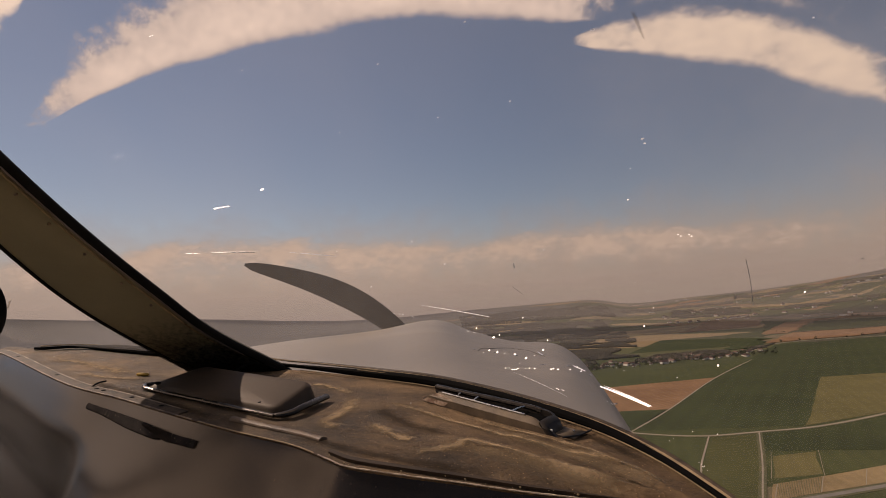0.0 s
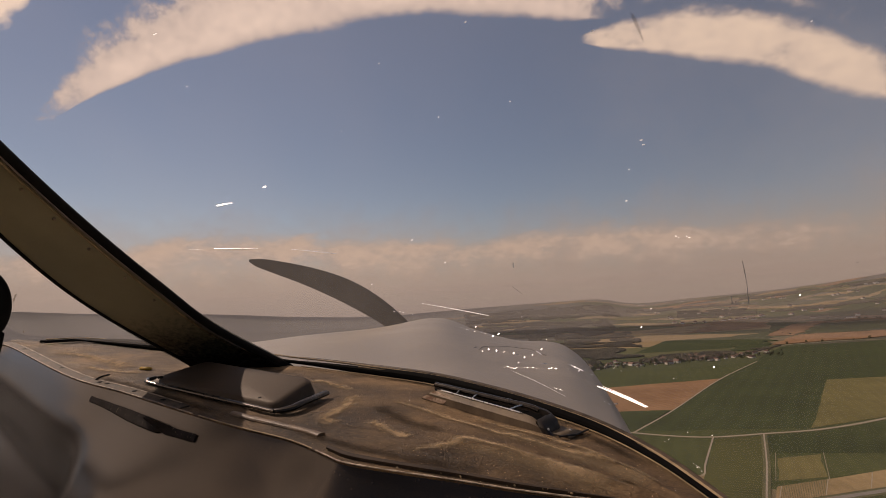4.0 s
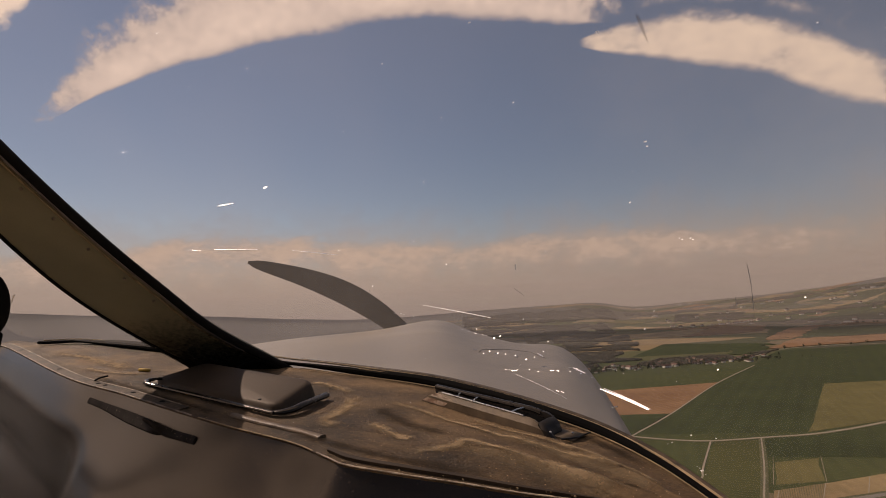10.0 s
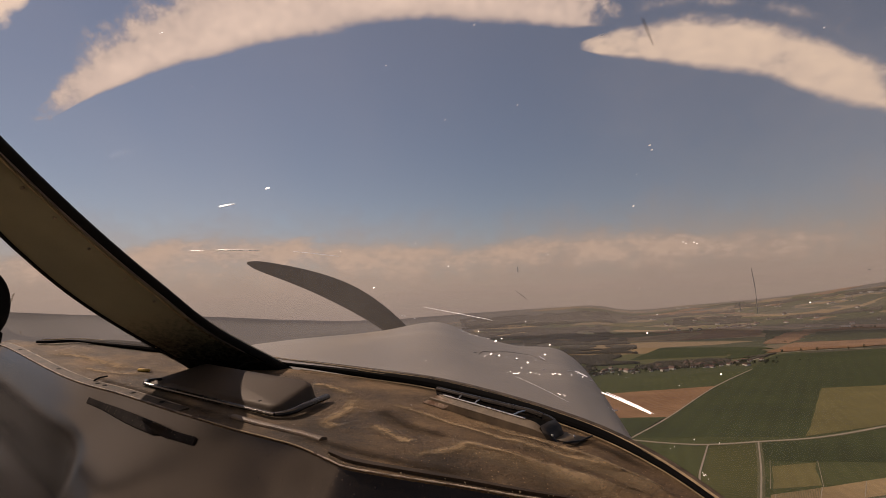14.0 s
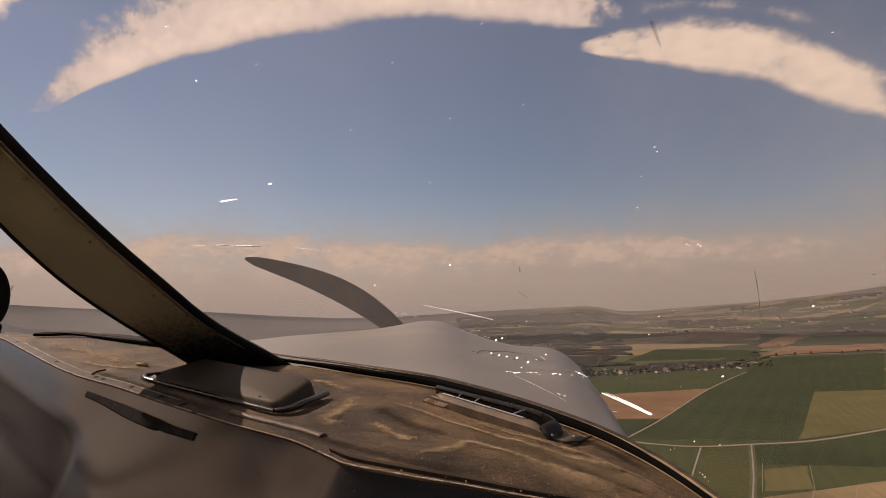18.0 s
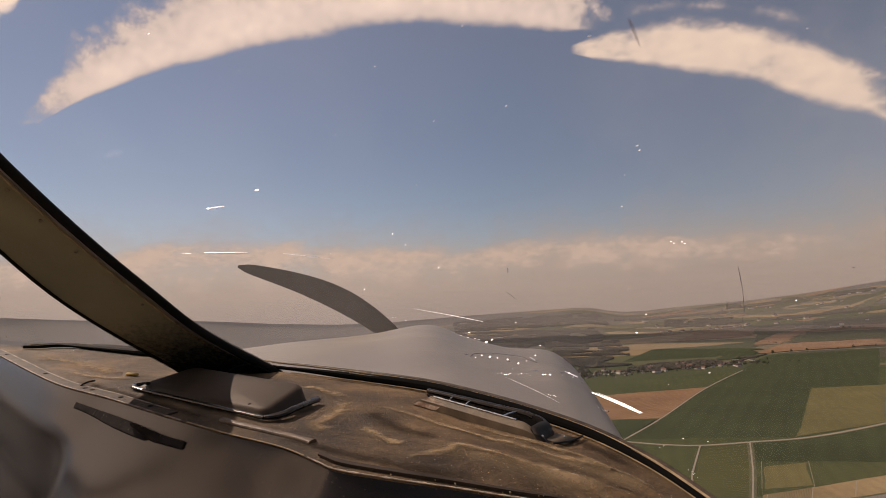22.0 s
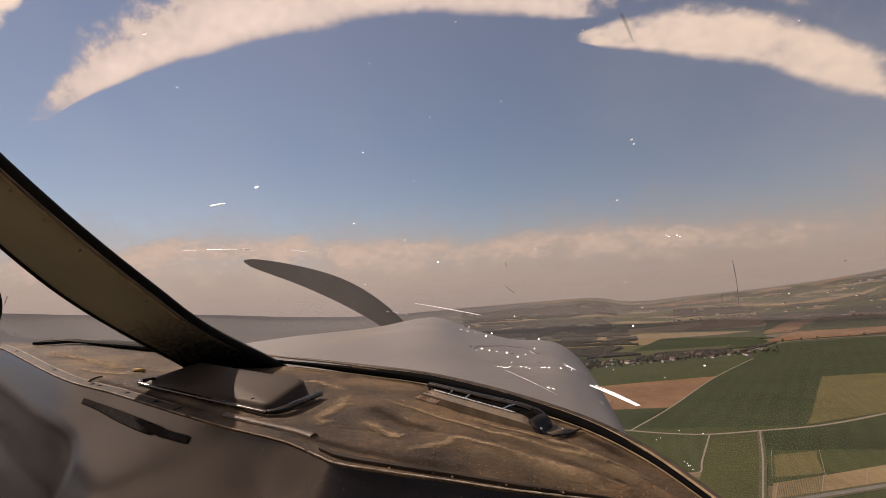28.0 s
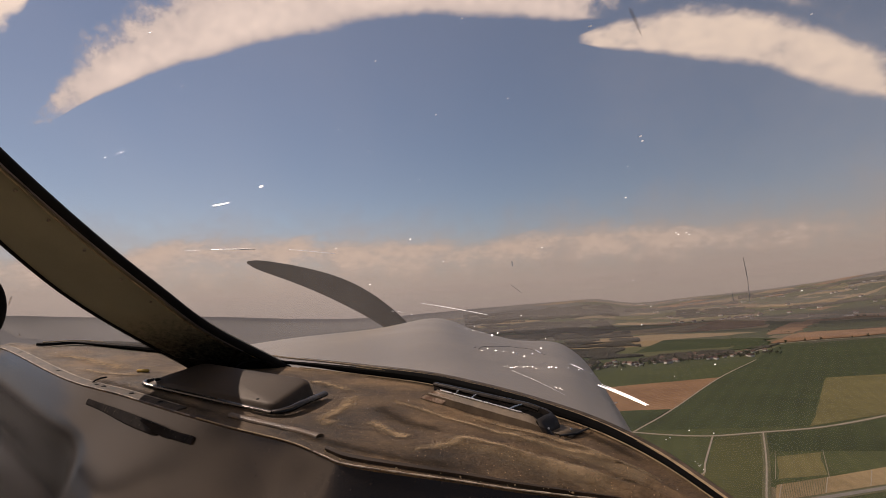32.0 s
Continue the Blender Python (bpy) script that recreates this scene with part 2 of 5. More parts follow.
def fray(name, a, b, cover=0.8, grain=70.0, ragged=4.0):
    """A film of dust, grease or painted shade on a surface, ragged and thinning out at its rim."""
    m = mat(name, a, b, 40.0, 0.9, fine=400, fine_amount=0.8, spec=0.1)
    n, l = m.node_tree.nodes, m.node_tree.links
    uv, xy, tc, nz = n.new("ShaderNodeUVMap"), n.new("ShaderNodeSeparateXYZ"), n.new("ShaderNodeTexCoord"), n.new("ShaderNodeTexNoise")
    uv.uv_map = "across"
    l.new(uv.outputs[0], xy.inputs[0])
    nz.inputs["Scale"].default_value, nz.inputs["Detail"].default_value, nz.inputs["Roughness"].default_value = grain, 9.0, 0.7
    l.new(tc.outputs["Object"], nz.inputs["Vector"])
    rag, dens, mr = n.new("ShaderNodeMath"), n.new("ShaderNodeMath"), n.new("ShaderNodeMapRange")
    rag.operation, rag.inputs[1].default_value, rag.inputs[2].default_value = "MULTIPLY_ADD", ragged, -0.5 * ragged - 0.6
    l.new(nz.outputs["Fac"], rag.inputs[0])
    dens.operation, dens.inputs[1].default_value = "MULTIPLY_ADD", 1.5
    l.new(xy.outputs["Y"], dens.inputs[0])
    l.new(rag.outputs[0], dens.inputs[2])
    mr.interpolation_type = "SMOOTHSTEP"
    mr.inputs["From Min"].default_value, mr.inputs["From Max"].default_value = -0.3, 1.0
    mr.inputs["To Max"].default_value = cover
    l.new(dens.outputs[0], mr.inputs["Value"])
    l.new(mr.outputs[0], n["Principled BSDF"].inputs["Alpha"])
    return m


dust_film = fray("dust_film", (0.22, 0.15, 0.085), (0.58, 0.42, 0.255), 0.66, 90.0, 2.6)
thin_dust = fray("thin_dust", (0.2, 0.145, 0.085), (0.42, 0.31, 0.19), 0.34, 160.0, 1.4)
dark_film = fray("scuffed_stain", (0.016, 0.011, 0.007), (0.06, 0.04, 0.024), 0.6, 45.0, 2.4)
grease_film = fray("smeared_grease", (0.2, 0.19, 0.18), (0.3, 0.28, 0.27), 0.4, 30.0)
foot_shade = fray("painted_foot_shade", (0.004, 0.004, 0.004), (0.014, 0.012, 0.01), 0.96, 120.0, 1.8)
glint = mat("bright_scratch", (0.95, 0.95, 0.95), (1.0, 1.0, 1.0), 90.0, 0.34, metal=1.0, rough_var=0.05)
grime_film = scratch_white("dried_grime_film", 0.3)
sun_glint = mat("sunlit_chip", (0.9, 0.92, 0.95), (1.0, 1.0, 1.0), 90.0, 0.55, metal=1.0, rough_var=0.05)
screen_glass = dusty_haze_glass("dusty_hazed_acrylic", 0.083)
side_glass = dusty_haze_glass("dusty_hazed_side_acrylic", 0.07)


def crop(name, a, b, rows_m=6.0, turn=0.0, depth=0.25, scale=0.02):
    """A field: broad patches, fine tilth and the lines left by the drill."""
    m = mat(name, a, b, scale, 0.95, fine=0.35, fine_amount=0.7, contrast=3.0, ragged=0.68)
    n, l = m.node_tree.nodes, m.node_tree.links
    bs = n["Principled BSDF"]
    tc, mp, wv = n.new("ShaderNodeTexCoord"), n.new("ShaderNodeMapping"), n.new("ShaderNodeTexWave")
    mp.inputs["Rotation"].default_value = (0, 0, radians(turn))
    l.new(tc.outputs["Object"], mp.inputs["Vector"])
    l.new(mp.outputs["Vector"], wv.inputs["Vector"])
    wv.inputs["Scale"].default_value = 0.314 / rows_m
    wv.inputs["Distortion"].default_value, wv.inputs["Detail"].default_value = 3.0, 4.0
    wv.inputs["Detail Scale"].default_value = 0.3
    dk = n.new("ShaderNodeMix")
    dk.data_type, dk.blend_type = "RGBA", "MULTIPLY"
    old = bs.inputs["Base Color"].links[0].from_socket
    ramp = n.new("ShaderNodeValToRGB")
    ramp.color_ramp.elements[0].color = (1 - depth, 1 - depth, 1 - depth, 1)
    ramp.color_ramp.elements[1].color = (1, 1, 1, 1)
    l.new(wv.outputs["Fac"], ramp.inputs["Fac"])
    dk.inputs[0].default_value = 1.0
    l.new(old, dk.inputs[6])
    l.new(ramp.outputs["Color"], dk.inputs[7])
    l.new(dk.outputs[2], bs.inputs["Base Color"])
    bs.inputs["Specular IOR Level"].default_value = 0.1
    return m


wheat_dark = crop("young_wheat_dark", (0.038, 0.051, 0.020), (0.064, 0.081, 0.034), 18, 34, 0.13, 0.009)
wheat_mid = crop("young_wheat", (0.053, 0.067, 0.025), (0.09, 0.103, 0.042), 12, 20, 0.13, 0.012)
olive_wheat = crop("drilled_meadow", (0.07, 0.076, 0.027), (0.108, 0.112, 0.043), 5, 118, 0.2, 0.012)
olive_crop = crop("thin_crop", (0.125, 0.114, 0.046), (0.19, 0.165, 0.07), 10, 25, 0.09, 0.012)
ploughed = crop("ploughed_loam", (0.217, 0.121, 0.065), (0.348, 0.206, 0.114), 7, 60, 0.16, 0.012)
stubble = crop("dry_stubble", (0.239, 0.174, 0.092), (0.391, 0.288, 0.157), 8, 10, 0.09, 0.015)
# dry stubble dulled for far parcels, haze put into its colour
hazed_stubble = crop("far_hazed_stubble", (0.206, 0.163, 0.103), (0.304, 0.239, 0.152), 8, 10, 0.09, 0.015)
verge = mat("grass_verge", (0.07, 0.075, 0.03), (0.13, 0.12, 0.055), 0.05, 0.95, fine=0.8)
asphalt = mat("pale_asphalt", (0.17, 0.155, 0.135), (0.24, 0.22, 0.19), 0.06, 0.9, fine=1.0)
gravel = mat("gravel_track", (0.26, 0.22, 0.16), (0.36, 0.31, 0.24), 0.08, 0.95, fine=1.2)
render_wall = mat("house_render", (0.62, 0.57, 0.5), (0.82, 0.78, 0.72), 0.2, 0.9)
roof_tile = mat("roof_tile", (0.14, 0.085, 0.066), (0.21, 0.125, 0.095), 0.4, 0.85)
shed_metal = mat("pale_shed", (0.6, 0.57, 0.53), (0.75, 0.72, 0.68), 0.05, 0.6)
bark = mat("bark", (0.05, 0.04, 0.03), (0.1, 0.08, 0.06), 1.0, 0.9)
leaf = mat("spring_leaf", (0.035, 0.042, 0.018), (0.075, 0.08, 0.035), 0.3, 0.9, fine=1.5)
# bare wood with its tone paled so that distant blocks look hazy
hazed_bare_wood = mat("hazed_bare_woodland", (0.1, 0.088, 0.066), (0.16, 0.142, 0.108), 0.01, 0.95, fine=0.08)


def far_country(name):
    """Distant farmland and bare woods: uneven parcels in the colours of the nearer fields, the woods greyed for haze.
    """
    m = bpy.data.materials.new(name)
    m.use_nodes = True
    n, l = m.node_tree.nodes, m.node_tree.links
    bs = n["Principled BSDF"]
    bs.inputs["Roughness"].default_value = 0.95
    bs.inputs["Specular IOR Level"].default_value = 0.1
    tc, mp = n.new("ShaderNodeTexCoord"), n.new("ShaderNodeMapping")
    mp.inputs["Rotation"].default_value = (0, 0, 0.5)
    mp.inputs["Scale"].default_value = (1 / 420, 1 / 230, 0)
    l.new(tc.outputs["Object"], mp.inputs["Vector"])
    vo = n.new("ShaderNodeTexVoronoi")
    vo.inputs["Scale"].default_value = 1.0
    l.new(mp.outputs["Vector"], vo.inputs["Vector"])
    sep = n.new("ShaderNodeSeparateColor")
    l.new(vo.outputs["Color"], sep.inputs["Color"])
    rp = n.new("ShaderNodeValToRGB")
    rp.color_ramp.interpolation = "CONSTANT"
    tones = [(0.0, (0.07, 0.082, 0.038)), (0.3, (0.11, 0.112, 0.055)), (0.5, (0.09, 0.085, 0.06)),
             (0.72, (0.17, 0.14, 0.085)), (0.86, (0.28, 0.205, 0.115))]
    while len(rp.color_ramp.elements) < len(tones):
        rp.color_ramp.elements.new(0.5)
    for e, (p, c) in zip(rp.color_ramp.elements, tones):
        e.position, e.color = p, (*c, 1)
    l.new(sep.outputs["Red"], rp.inputs["Fac"])
    wood = n.new("ShaderNodeTexNoise")
    wood.inputs["Scale"].default_value, wood.inputs["Detail"].default_value = 1 / 650, 8
    wood.inputs["Roughness"].default_value = 0.7
    l.new(tc.outputs["Object"], wood.inputs["Vector"])
    # woods keep to the higher ground
    xyz, up = n.new("ShaderNodeSeparateXYZ"), n.new("ShaderNodeMath")
    l.new(tc.outputs["Object"], xyz.inputs[0])
    up.operation = "MULTIPLY_ADD"
    l.new(xyz.outputs["Z"], up.inputs[0])
    up.inputs[1].default_value = 0.0016
    # and close over on the western hills, in place of the blue-grey haze there
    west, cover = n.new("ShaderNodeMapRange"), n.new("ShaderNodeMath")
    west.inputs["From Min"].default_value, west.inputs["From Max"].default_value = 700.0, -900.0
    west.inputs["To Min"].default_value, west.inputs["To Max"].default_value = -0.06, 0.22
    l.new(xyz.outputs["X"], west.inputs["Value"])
    cover.operation = "ADD"
    l.new(wood.outputs["Fac"], cover.inputs[0])
    l.new(west.outputs[0], cover.inputs[1])
    l.new(cover.outputs[0], up.inputs[2])
    edge = n.new("ShaderNodeMapRange")
    edge.inputs["From Min"].default_value, edge.inputs["From Max"].default_value = 0.555, 0.61
    l.new(up.outputs[0], edge.inputs["Value"])
    grain = n.new("ShaderNodeTexNoise")
    grain.inputs["Scale"].default_value, grain.inputs["Detail"].default_value = 0.03, 6
    l.new(tc.outputs["Object"], grain.inputs["Vector"])
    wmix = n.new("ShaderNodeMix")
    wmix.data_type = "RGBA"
    # distance haze is put into these wood tones
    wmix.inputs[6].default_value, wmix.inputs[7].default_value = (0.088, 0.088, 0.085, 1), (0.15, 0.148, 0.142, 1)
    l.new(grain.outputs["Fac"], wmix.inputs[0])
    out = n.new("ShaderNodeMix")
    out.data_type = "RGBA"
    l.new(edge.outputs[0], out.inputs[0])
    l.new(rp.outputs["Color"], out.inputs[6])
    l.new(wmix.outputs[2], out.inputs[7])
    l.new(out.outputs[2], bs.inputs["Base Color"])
    return m


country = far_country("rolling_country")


def vapour(name, lit, shade, grain, thin, softness, rough=3.2, full=0.75, low_calm=1.0, layered=1.0, fine=0.4, mottle=0.45):
    """Sunlit cloud of the backdrop: glows by the daylight in it and frays to nothing at its rim."""
    m = bpy.data.materials.new(name)
    m.use_nodes = True
    n, l = m.node_tree.nodes, m.node_tree.links
    n.remove(n["Principled BSDF"])
    tc = n.new("ShaderNodeTexCoord")
    uv = n.new("ShaderNodeUVMap")
    uv.uv_map = "across"
    xy = n.new("ShaderNodeSeparateXYZ")
    l.new(uv.outputs[0], xy.inputs[0])
    strata = n.new("ShaderNodeMapping")
    strata.inputs["Scale"].default_value = (1, 1, layered)
    l.new(tc.outputs["Object"], strata.inputs["Vector"])
    big, small = n.new("ShaderNodeTexNoise"), n.new("ShaderNodeTexNoise")
    for t, s, d in ((big, grain, 9), (small, grain * 5, 6)):
        t.inputs["Scale"].default_value, t.inputs["Detail"].default_value = s, d
        t.inputs["Roughness"].default_value = 0.6
        l.new(strata.outputs["Vector"], t.inputs["Vector"])

    def maths(op, a, b, clamp=False):
        k = n.new("ShaderNodeMath")
        k.operation, k.use_clamp = op, clamp
        for i, v in enumerate((a, b)):
            if isinstance(v, (int, float)):
                k.inputs[i].default_value = v
            else:
                l.new(v, k.inputs[i])
        return k.outputs[0]

    body = maths("MULTIPLY", xy.outputs["Y"], softness)
    calm = maths("ADD", maths("MULTIPLY", xy.outputs["X"], 1.0 - low_calm), low_calm)
    rag = maths("MULTIPLY", maths("MULTIPLY", maths("SUBTRACT", big.outputs["Fac"], 0.5), rough), calm)
    rag2 = maths("MULTIPLY", maths("MULTIPLY", maths("SUBTRACT", small.outputs["Fac"], 0.5), rough * fine), calm)
    dens = maths("ADD", maths("ADD", body, rag), maths("SUBTRACT", rag2, thin))
    alpha = n.new("ShaderNodeMapRange")
    alpha.interpolation_type = "SMOOTHSTEP"
    alpha.inputs["From Min"].default_value, alpha.inputs["From Max"].default_value = 0.0, full
    l.new(dens, alpha.inputs["Value"])
    tone = maths("ADD", maths("MULTIPLY", dens, 0.25), maths("MULTIPLY", maths("SUBTRACT", small.outputs["Fac"], 0.5), mottle), True)
    col = n.new("ShaderNodeMix")
    col.data_type = "RGBA"
    col.inputs[6].default_value, col.inputs[7].default_value = (*shade, 1), (*lit, 1)
    l.new(tone, col.inputs[0])
    glow, clear = n.new("ShaderNodeEmission"), n.new("ShaderNodeBsdfTransparent")
    l.new(col.outputs[2], glow.inputs["Color"])
    mx = n.new("ShaderNodeMixShader")
    l.new(alpha.outputs[0], mx.inputs[0])
    l.new(clear.outputs[0], mx.inputs[1])
    l.new(glow.outputs[0], mx.inputs[2])
    l.new(mx.outputs[0], n["Material Output"].inputs["Surface"])
    return m


cloud_band = vapour("altocumulus_vapour", (0.79, 0.725, 0.69), (0.42, 0.40, 0.42), 0.0024, 0.8, 3.8, 5.4, 1.7, 0.25, fine=0.38, mottle=0.45)
cloud_lens = vapour("lens_cloud_vapour", (0.82, 0.745, 0.655), (0.46, 0.43, 0.44), 0.0018, 0.5, 2.8, 4.2, 2.4, 0.55, 1.6, fine=0.5, mottle=0.24)
cloud_wisp = vapour("wispy_vapour", (0.6, 0.55, 0.53), (0.45, 0.43, 0.45), 0.004, 1.1, 2.2, 4.5, 3.5)
cloud_white = vapour("bright_cloud_vapour", (1.0, 0.93, 0.86), (0.75, 0.68, 0.63), 0.002, 1.1, 4.0, 3.2, 1.0)
cumulus = vapour("far_cumulus_vapour", (0.63, 0.545, 0.485), (0.40, 0.352, 0.324), 0.0024, 0.75, 3.2, 3.8, 1.7, 1.0, 1.9, fine=0.3, mottle=0.3)
sky_fill = vapour("sky_fill_vapour", (0.475, 0.49, 0.525), (0.445, 0.46, 0.495), 0.0012, 0.1, 2.0, 0.9, 4.6)
haze_bank = vapour("haze_vapour", (0.366, 0.33, 0.311), (0.35, 0.319, 0.304), 0.0016, 0.35, 2.6, 1.0, 1.5)


def haze_glow(name, tone, cool):
    """A glowing film in place of sunlit haze, clear enough to see the fields through."""
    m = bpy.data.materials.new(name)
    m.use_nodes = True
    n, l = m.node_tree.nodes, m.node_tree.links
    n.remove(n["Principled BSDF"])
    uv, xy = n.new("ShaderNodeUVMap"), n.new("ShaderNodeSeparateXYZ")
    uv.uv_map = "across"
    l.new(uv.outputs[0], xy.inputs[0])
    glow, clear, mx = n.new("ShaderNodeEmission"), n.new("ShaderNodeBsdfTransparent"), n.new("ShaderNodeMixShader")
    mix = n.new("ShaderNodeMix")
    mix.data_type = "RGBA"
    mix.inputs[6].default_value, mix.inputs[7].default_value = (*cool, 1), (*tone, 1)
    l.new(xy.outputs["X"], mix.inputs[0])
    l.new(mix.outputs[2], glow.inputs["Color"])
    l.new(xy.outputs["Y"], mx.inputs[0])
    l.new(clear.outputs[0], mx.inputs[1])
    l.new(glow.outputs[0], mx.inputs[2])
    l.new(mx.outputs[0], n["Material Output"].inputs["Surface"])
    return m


veil_glow = haze_glow("glow_for_plain_haze", (0.292, 0.261, 0.248), (0.165, 0.16, 0.182))


# ---- builders ----
BASE = {}


def finish(name, bm, material, smooth=True):
    bmesh.ops.recalc_face_normals(bm, faces=bm.faces)
    if smooth:
        for e in bm.edges:
            e.smooth = not (e.is_manifold and e.calc_face_angle() > 0.65)
    me = bpy.data.meshes.new(name)
    bm.to_mesh(me)
    bm.free()
    me.materials.append(material)
    if smooth:
        me.polygons.foreach_set("use_smooth", [True] * len(me.polygons))
    return me


def thing(name, at, label, category, group="", kind="", frame_of=SEAT):
    """An empty at the base of a thing; its parts are given in the axes of frame_of."""
    ob = new(name)
    ob.matrix_world = frame_of @ Matrix.Translation(at)
    BASE[ob.name] = Vector(at)
    ob.empty_display_size = 0.05
    return tagged(ob, label, category, group, kind)


def part(name, bm, material, parent, label="", smooth=True):
    me = finish(name, bm, material, smooth)
    top = parent
    me.transform(Matrix.Translation(-BASE[top.name]))
    ob = new(name, me)
    ob.parent = parent
    BASE[ob.name] = BASE[top.name]
    return tagged(ob, label)


def solo(name, bm, material, label, category, kind="", frame_of=SEAT, smooth=True, group=""):
    """A thing that is one mesh."""
    ob = new(name, finish(name, bm, material, smooth))
    ob.matrix_world = frame_of
    return tagged(ob, label, category, group, kind)


def curve(points, n):
    """A smooth run of n points through the given ones."""
    p = [Vector(q) for q in points]
    p = [p[0] * 2 - p[1]] + p + [p[-1] * 2 - p[-2]]
    out = []
    for k in range(n):
        s = k / (n - 1) * (len(p) - 3)
        i = min(int(s), len(p) - 4)
        u = s - i
        a, b, c, d = p[i:i + 4]
        out.append(0.5 * (2 * b + (c - a) * u + (2 * a - 5 * b + 4 * c - d) * u * u + (3 * b - a - 3 * c + d) * u ** 3))
    return out


def sheet(bm, rows, closed=False):
    """Skins a grid of points."""
    vs = [[bm.verts.new(p) for p in r] for r in rows]
    for r, q in zip(vs, vs[1:]):
        m = len(r)
        for i in range(m if closed else m - 1):
            bm.faces.new((r[i], r[(i + 1) % m], q[(i + 1) % m], q[i]))
    return vs


def slab(bm, rows, drop):
    """A sheet with thickness: the rows, and the same rows moved by drop, closed round the rim."""
    d = Vector(drop)
    top = sheet(bm, rows)
    low = sheet(bm, [[Vector(p) + d for p in r] for r in rows])
    rim = lambda g: g[0] + [r[-1] for r in g[1:]] + g[-1][-2::-1] + [r[0] for r in g[-2:0:-1]]
    a, b = rim(top), rim(low)
    for i in range(len(a)):
        j = (i + 1) % len(a)
        bm.faces.new((a[i], a[j], b[j], b[i]))


def tube(bm, line, radius, sides=8, flat=1.0, up=Vector((0, 0, 1))):
    """A bead along a line, its height flat times its width, tapered if radius is a list."""
    rings = []
    for i, p in enumerate(line):
        t = (line[min(i + 1, len(line) - 1)] - line[max(i - 1, 0)]).normalized()
        side = t.cross(up).normalized()
        nrm = side.cross(t)
        r = radius[i] if isinstance(radius, (list, tuple)) else radius
        rings.append([p + (side * math.cos(k * math.tau / sides) + nrm * math.sin(k * math.tau / sides) * flat) * r for k in range(sides)])
    vs = sheet(bm, rings, True)
    bm.faces.new(vs[0])
    bm.faces.new(vs[-1][::-1])


def box(bm, centre, size, turn=0.0, bevel=0.0):
    g = bmesh.ops.create_cube(bm, size=1.0)
    m = Matrix.Translation(centre) @ Matrix.Rotation(turn, 4, "Z") @ Matrix.Diagonal((*size, 1))
    bmesh.ops.transform(bm, matrix=m, verts=g["verts"])
    if bevel:
        edges = list({e for v in g["verts"] for e in v.link_edges})
        bmesh.ops.bevel(bm, geom=edges, offset=bevel, segments=2, affect="EDGES")


def smooth01(a, b, x):
    t = min(1.0, max(0.0, (x - a) / (b - a)))
    return t * t * (3 - 2 * t)


# ---- the country below ----
SKYLINE = [(-60, 2.6), (-40, 1.55), (-32, 0.95), (-25, 0.6), (-17, -0.1), (-11, -0.45), (-5, -0.5), (3, -0.2), (9, 0.0), (13.5, 0.13),
           (15.2, 0.05), (16.2, -0.3), (18, -0.55), (20, -0.55), (23, -0.28), (28, 0.0), (33, 0.4), (38.3, 1.06), (45, 1.5), (60, 1.7)]


def terrain(x, y):
    """Flat vale that climbs to a far ring of hills, with a flat-topped ridge ahead of the nose."""
    r, az = math.hypot(x, y), math.degrees(math.atan2(x, y))
    el = float(np.interp(az, [p[0] for p in SKYLINE], [p[1] for p in SKYLINE]))
    return (ALT + 4700 * math.tan(radians(el))) * smooth01(1900, 4700, r) ** 1.6


def knolls(x, y):
    r = math.hypot(x, y)
    k = smooth01(2300, 4200, r)
    return k * (noise.noise((x / 900, y / 900, 0.3)) * 7 + noise.noise((x / 260, y / 260, 1.7)) * 2.5)


bm = bmesh.new()
radii = [0.01] + [60 * 1.045 ** i for i in range(101) if 60 * 1.045 ** i < 4880] + [4880]
sheet(bm, [[Vector((r * math.sin(a), r * math.cos(a), terrain(r * math.sin(a), r * math.cos(a)) + knolls(r * math.sin(a), r * math.cos(a))))
            for a in [k * math.tau / 300 for k in range(300)]] for r in radii], True)
solo("ground", bm, country, "rolling spring farmland with bare wooded hills greyed for haze", "ground", "structure", Matrix())


def lay(p, lift):
    return Vector((p[0], p[1], terrain(*p) + knolls(*p) + lift))


def field(name, a, b, c, d, material, label, lift=0.12):
    """One parcel of farmland laid over the ground, its edges a little uneven."""
    if max(math.hypot(*p) for p in (a, b, c, d)) > 1850:
        lift += 1.0
    n = max(3, min(20, int(max((Vector(b) - Vector(a)).length, (Vector(c) - Vector(b)).length) / 40)))
    rows = []
    for i in range(n + 1):
        u = i / n
        row = []
        for j in range(n + 1):
            v = j / n
            p = (Vector(a) * (1 - u) + Vector(d) * u) * (1 - v) + (Vector(b) * (1 - u) + Vector(c) * u) * v
            if i in (0, n) or j in (0, n):
                p += Vector((noise.noise((p.x / 30, p.y / 30, 5)), noise.noise((p.x / 30, p.y / 30, 9)))) * (2.5 if lift < 1 else 22.0)
            row.append(lay(p, lift))
        rows.append(row)
    bm = bmesh.new()
    slab(bm, rows, (0, 0, -0.1 if lift < 1 else -lift - 1.0))
    return solo(name, bm, material, label, "field", "structure", Matrix(), False)


field("pasture", (89, 466), (194, 928), (814, 957), (249, 284), wheat_mid, "rough green pasture between the parcels", 0.05)
field("wheat_field", (157, 515), (367, 791), (488, 754), (304, 496), wheat_dark, "wide dark green field of young wheat", 0.12)
field("wheat_field", (367, 791), (696, 1208), (974, 1249), (568, 736), wheat_dark, "far end of a dark green wheat field", 0.12)
field("thin_crop_field", (303, 494), (486, 748), (614, 751), (441, 546), olive_crop, "olive parcel of thin crop inside the wheat", 0.18)
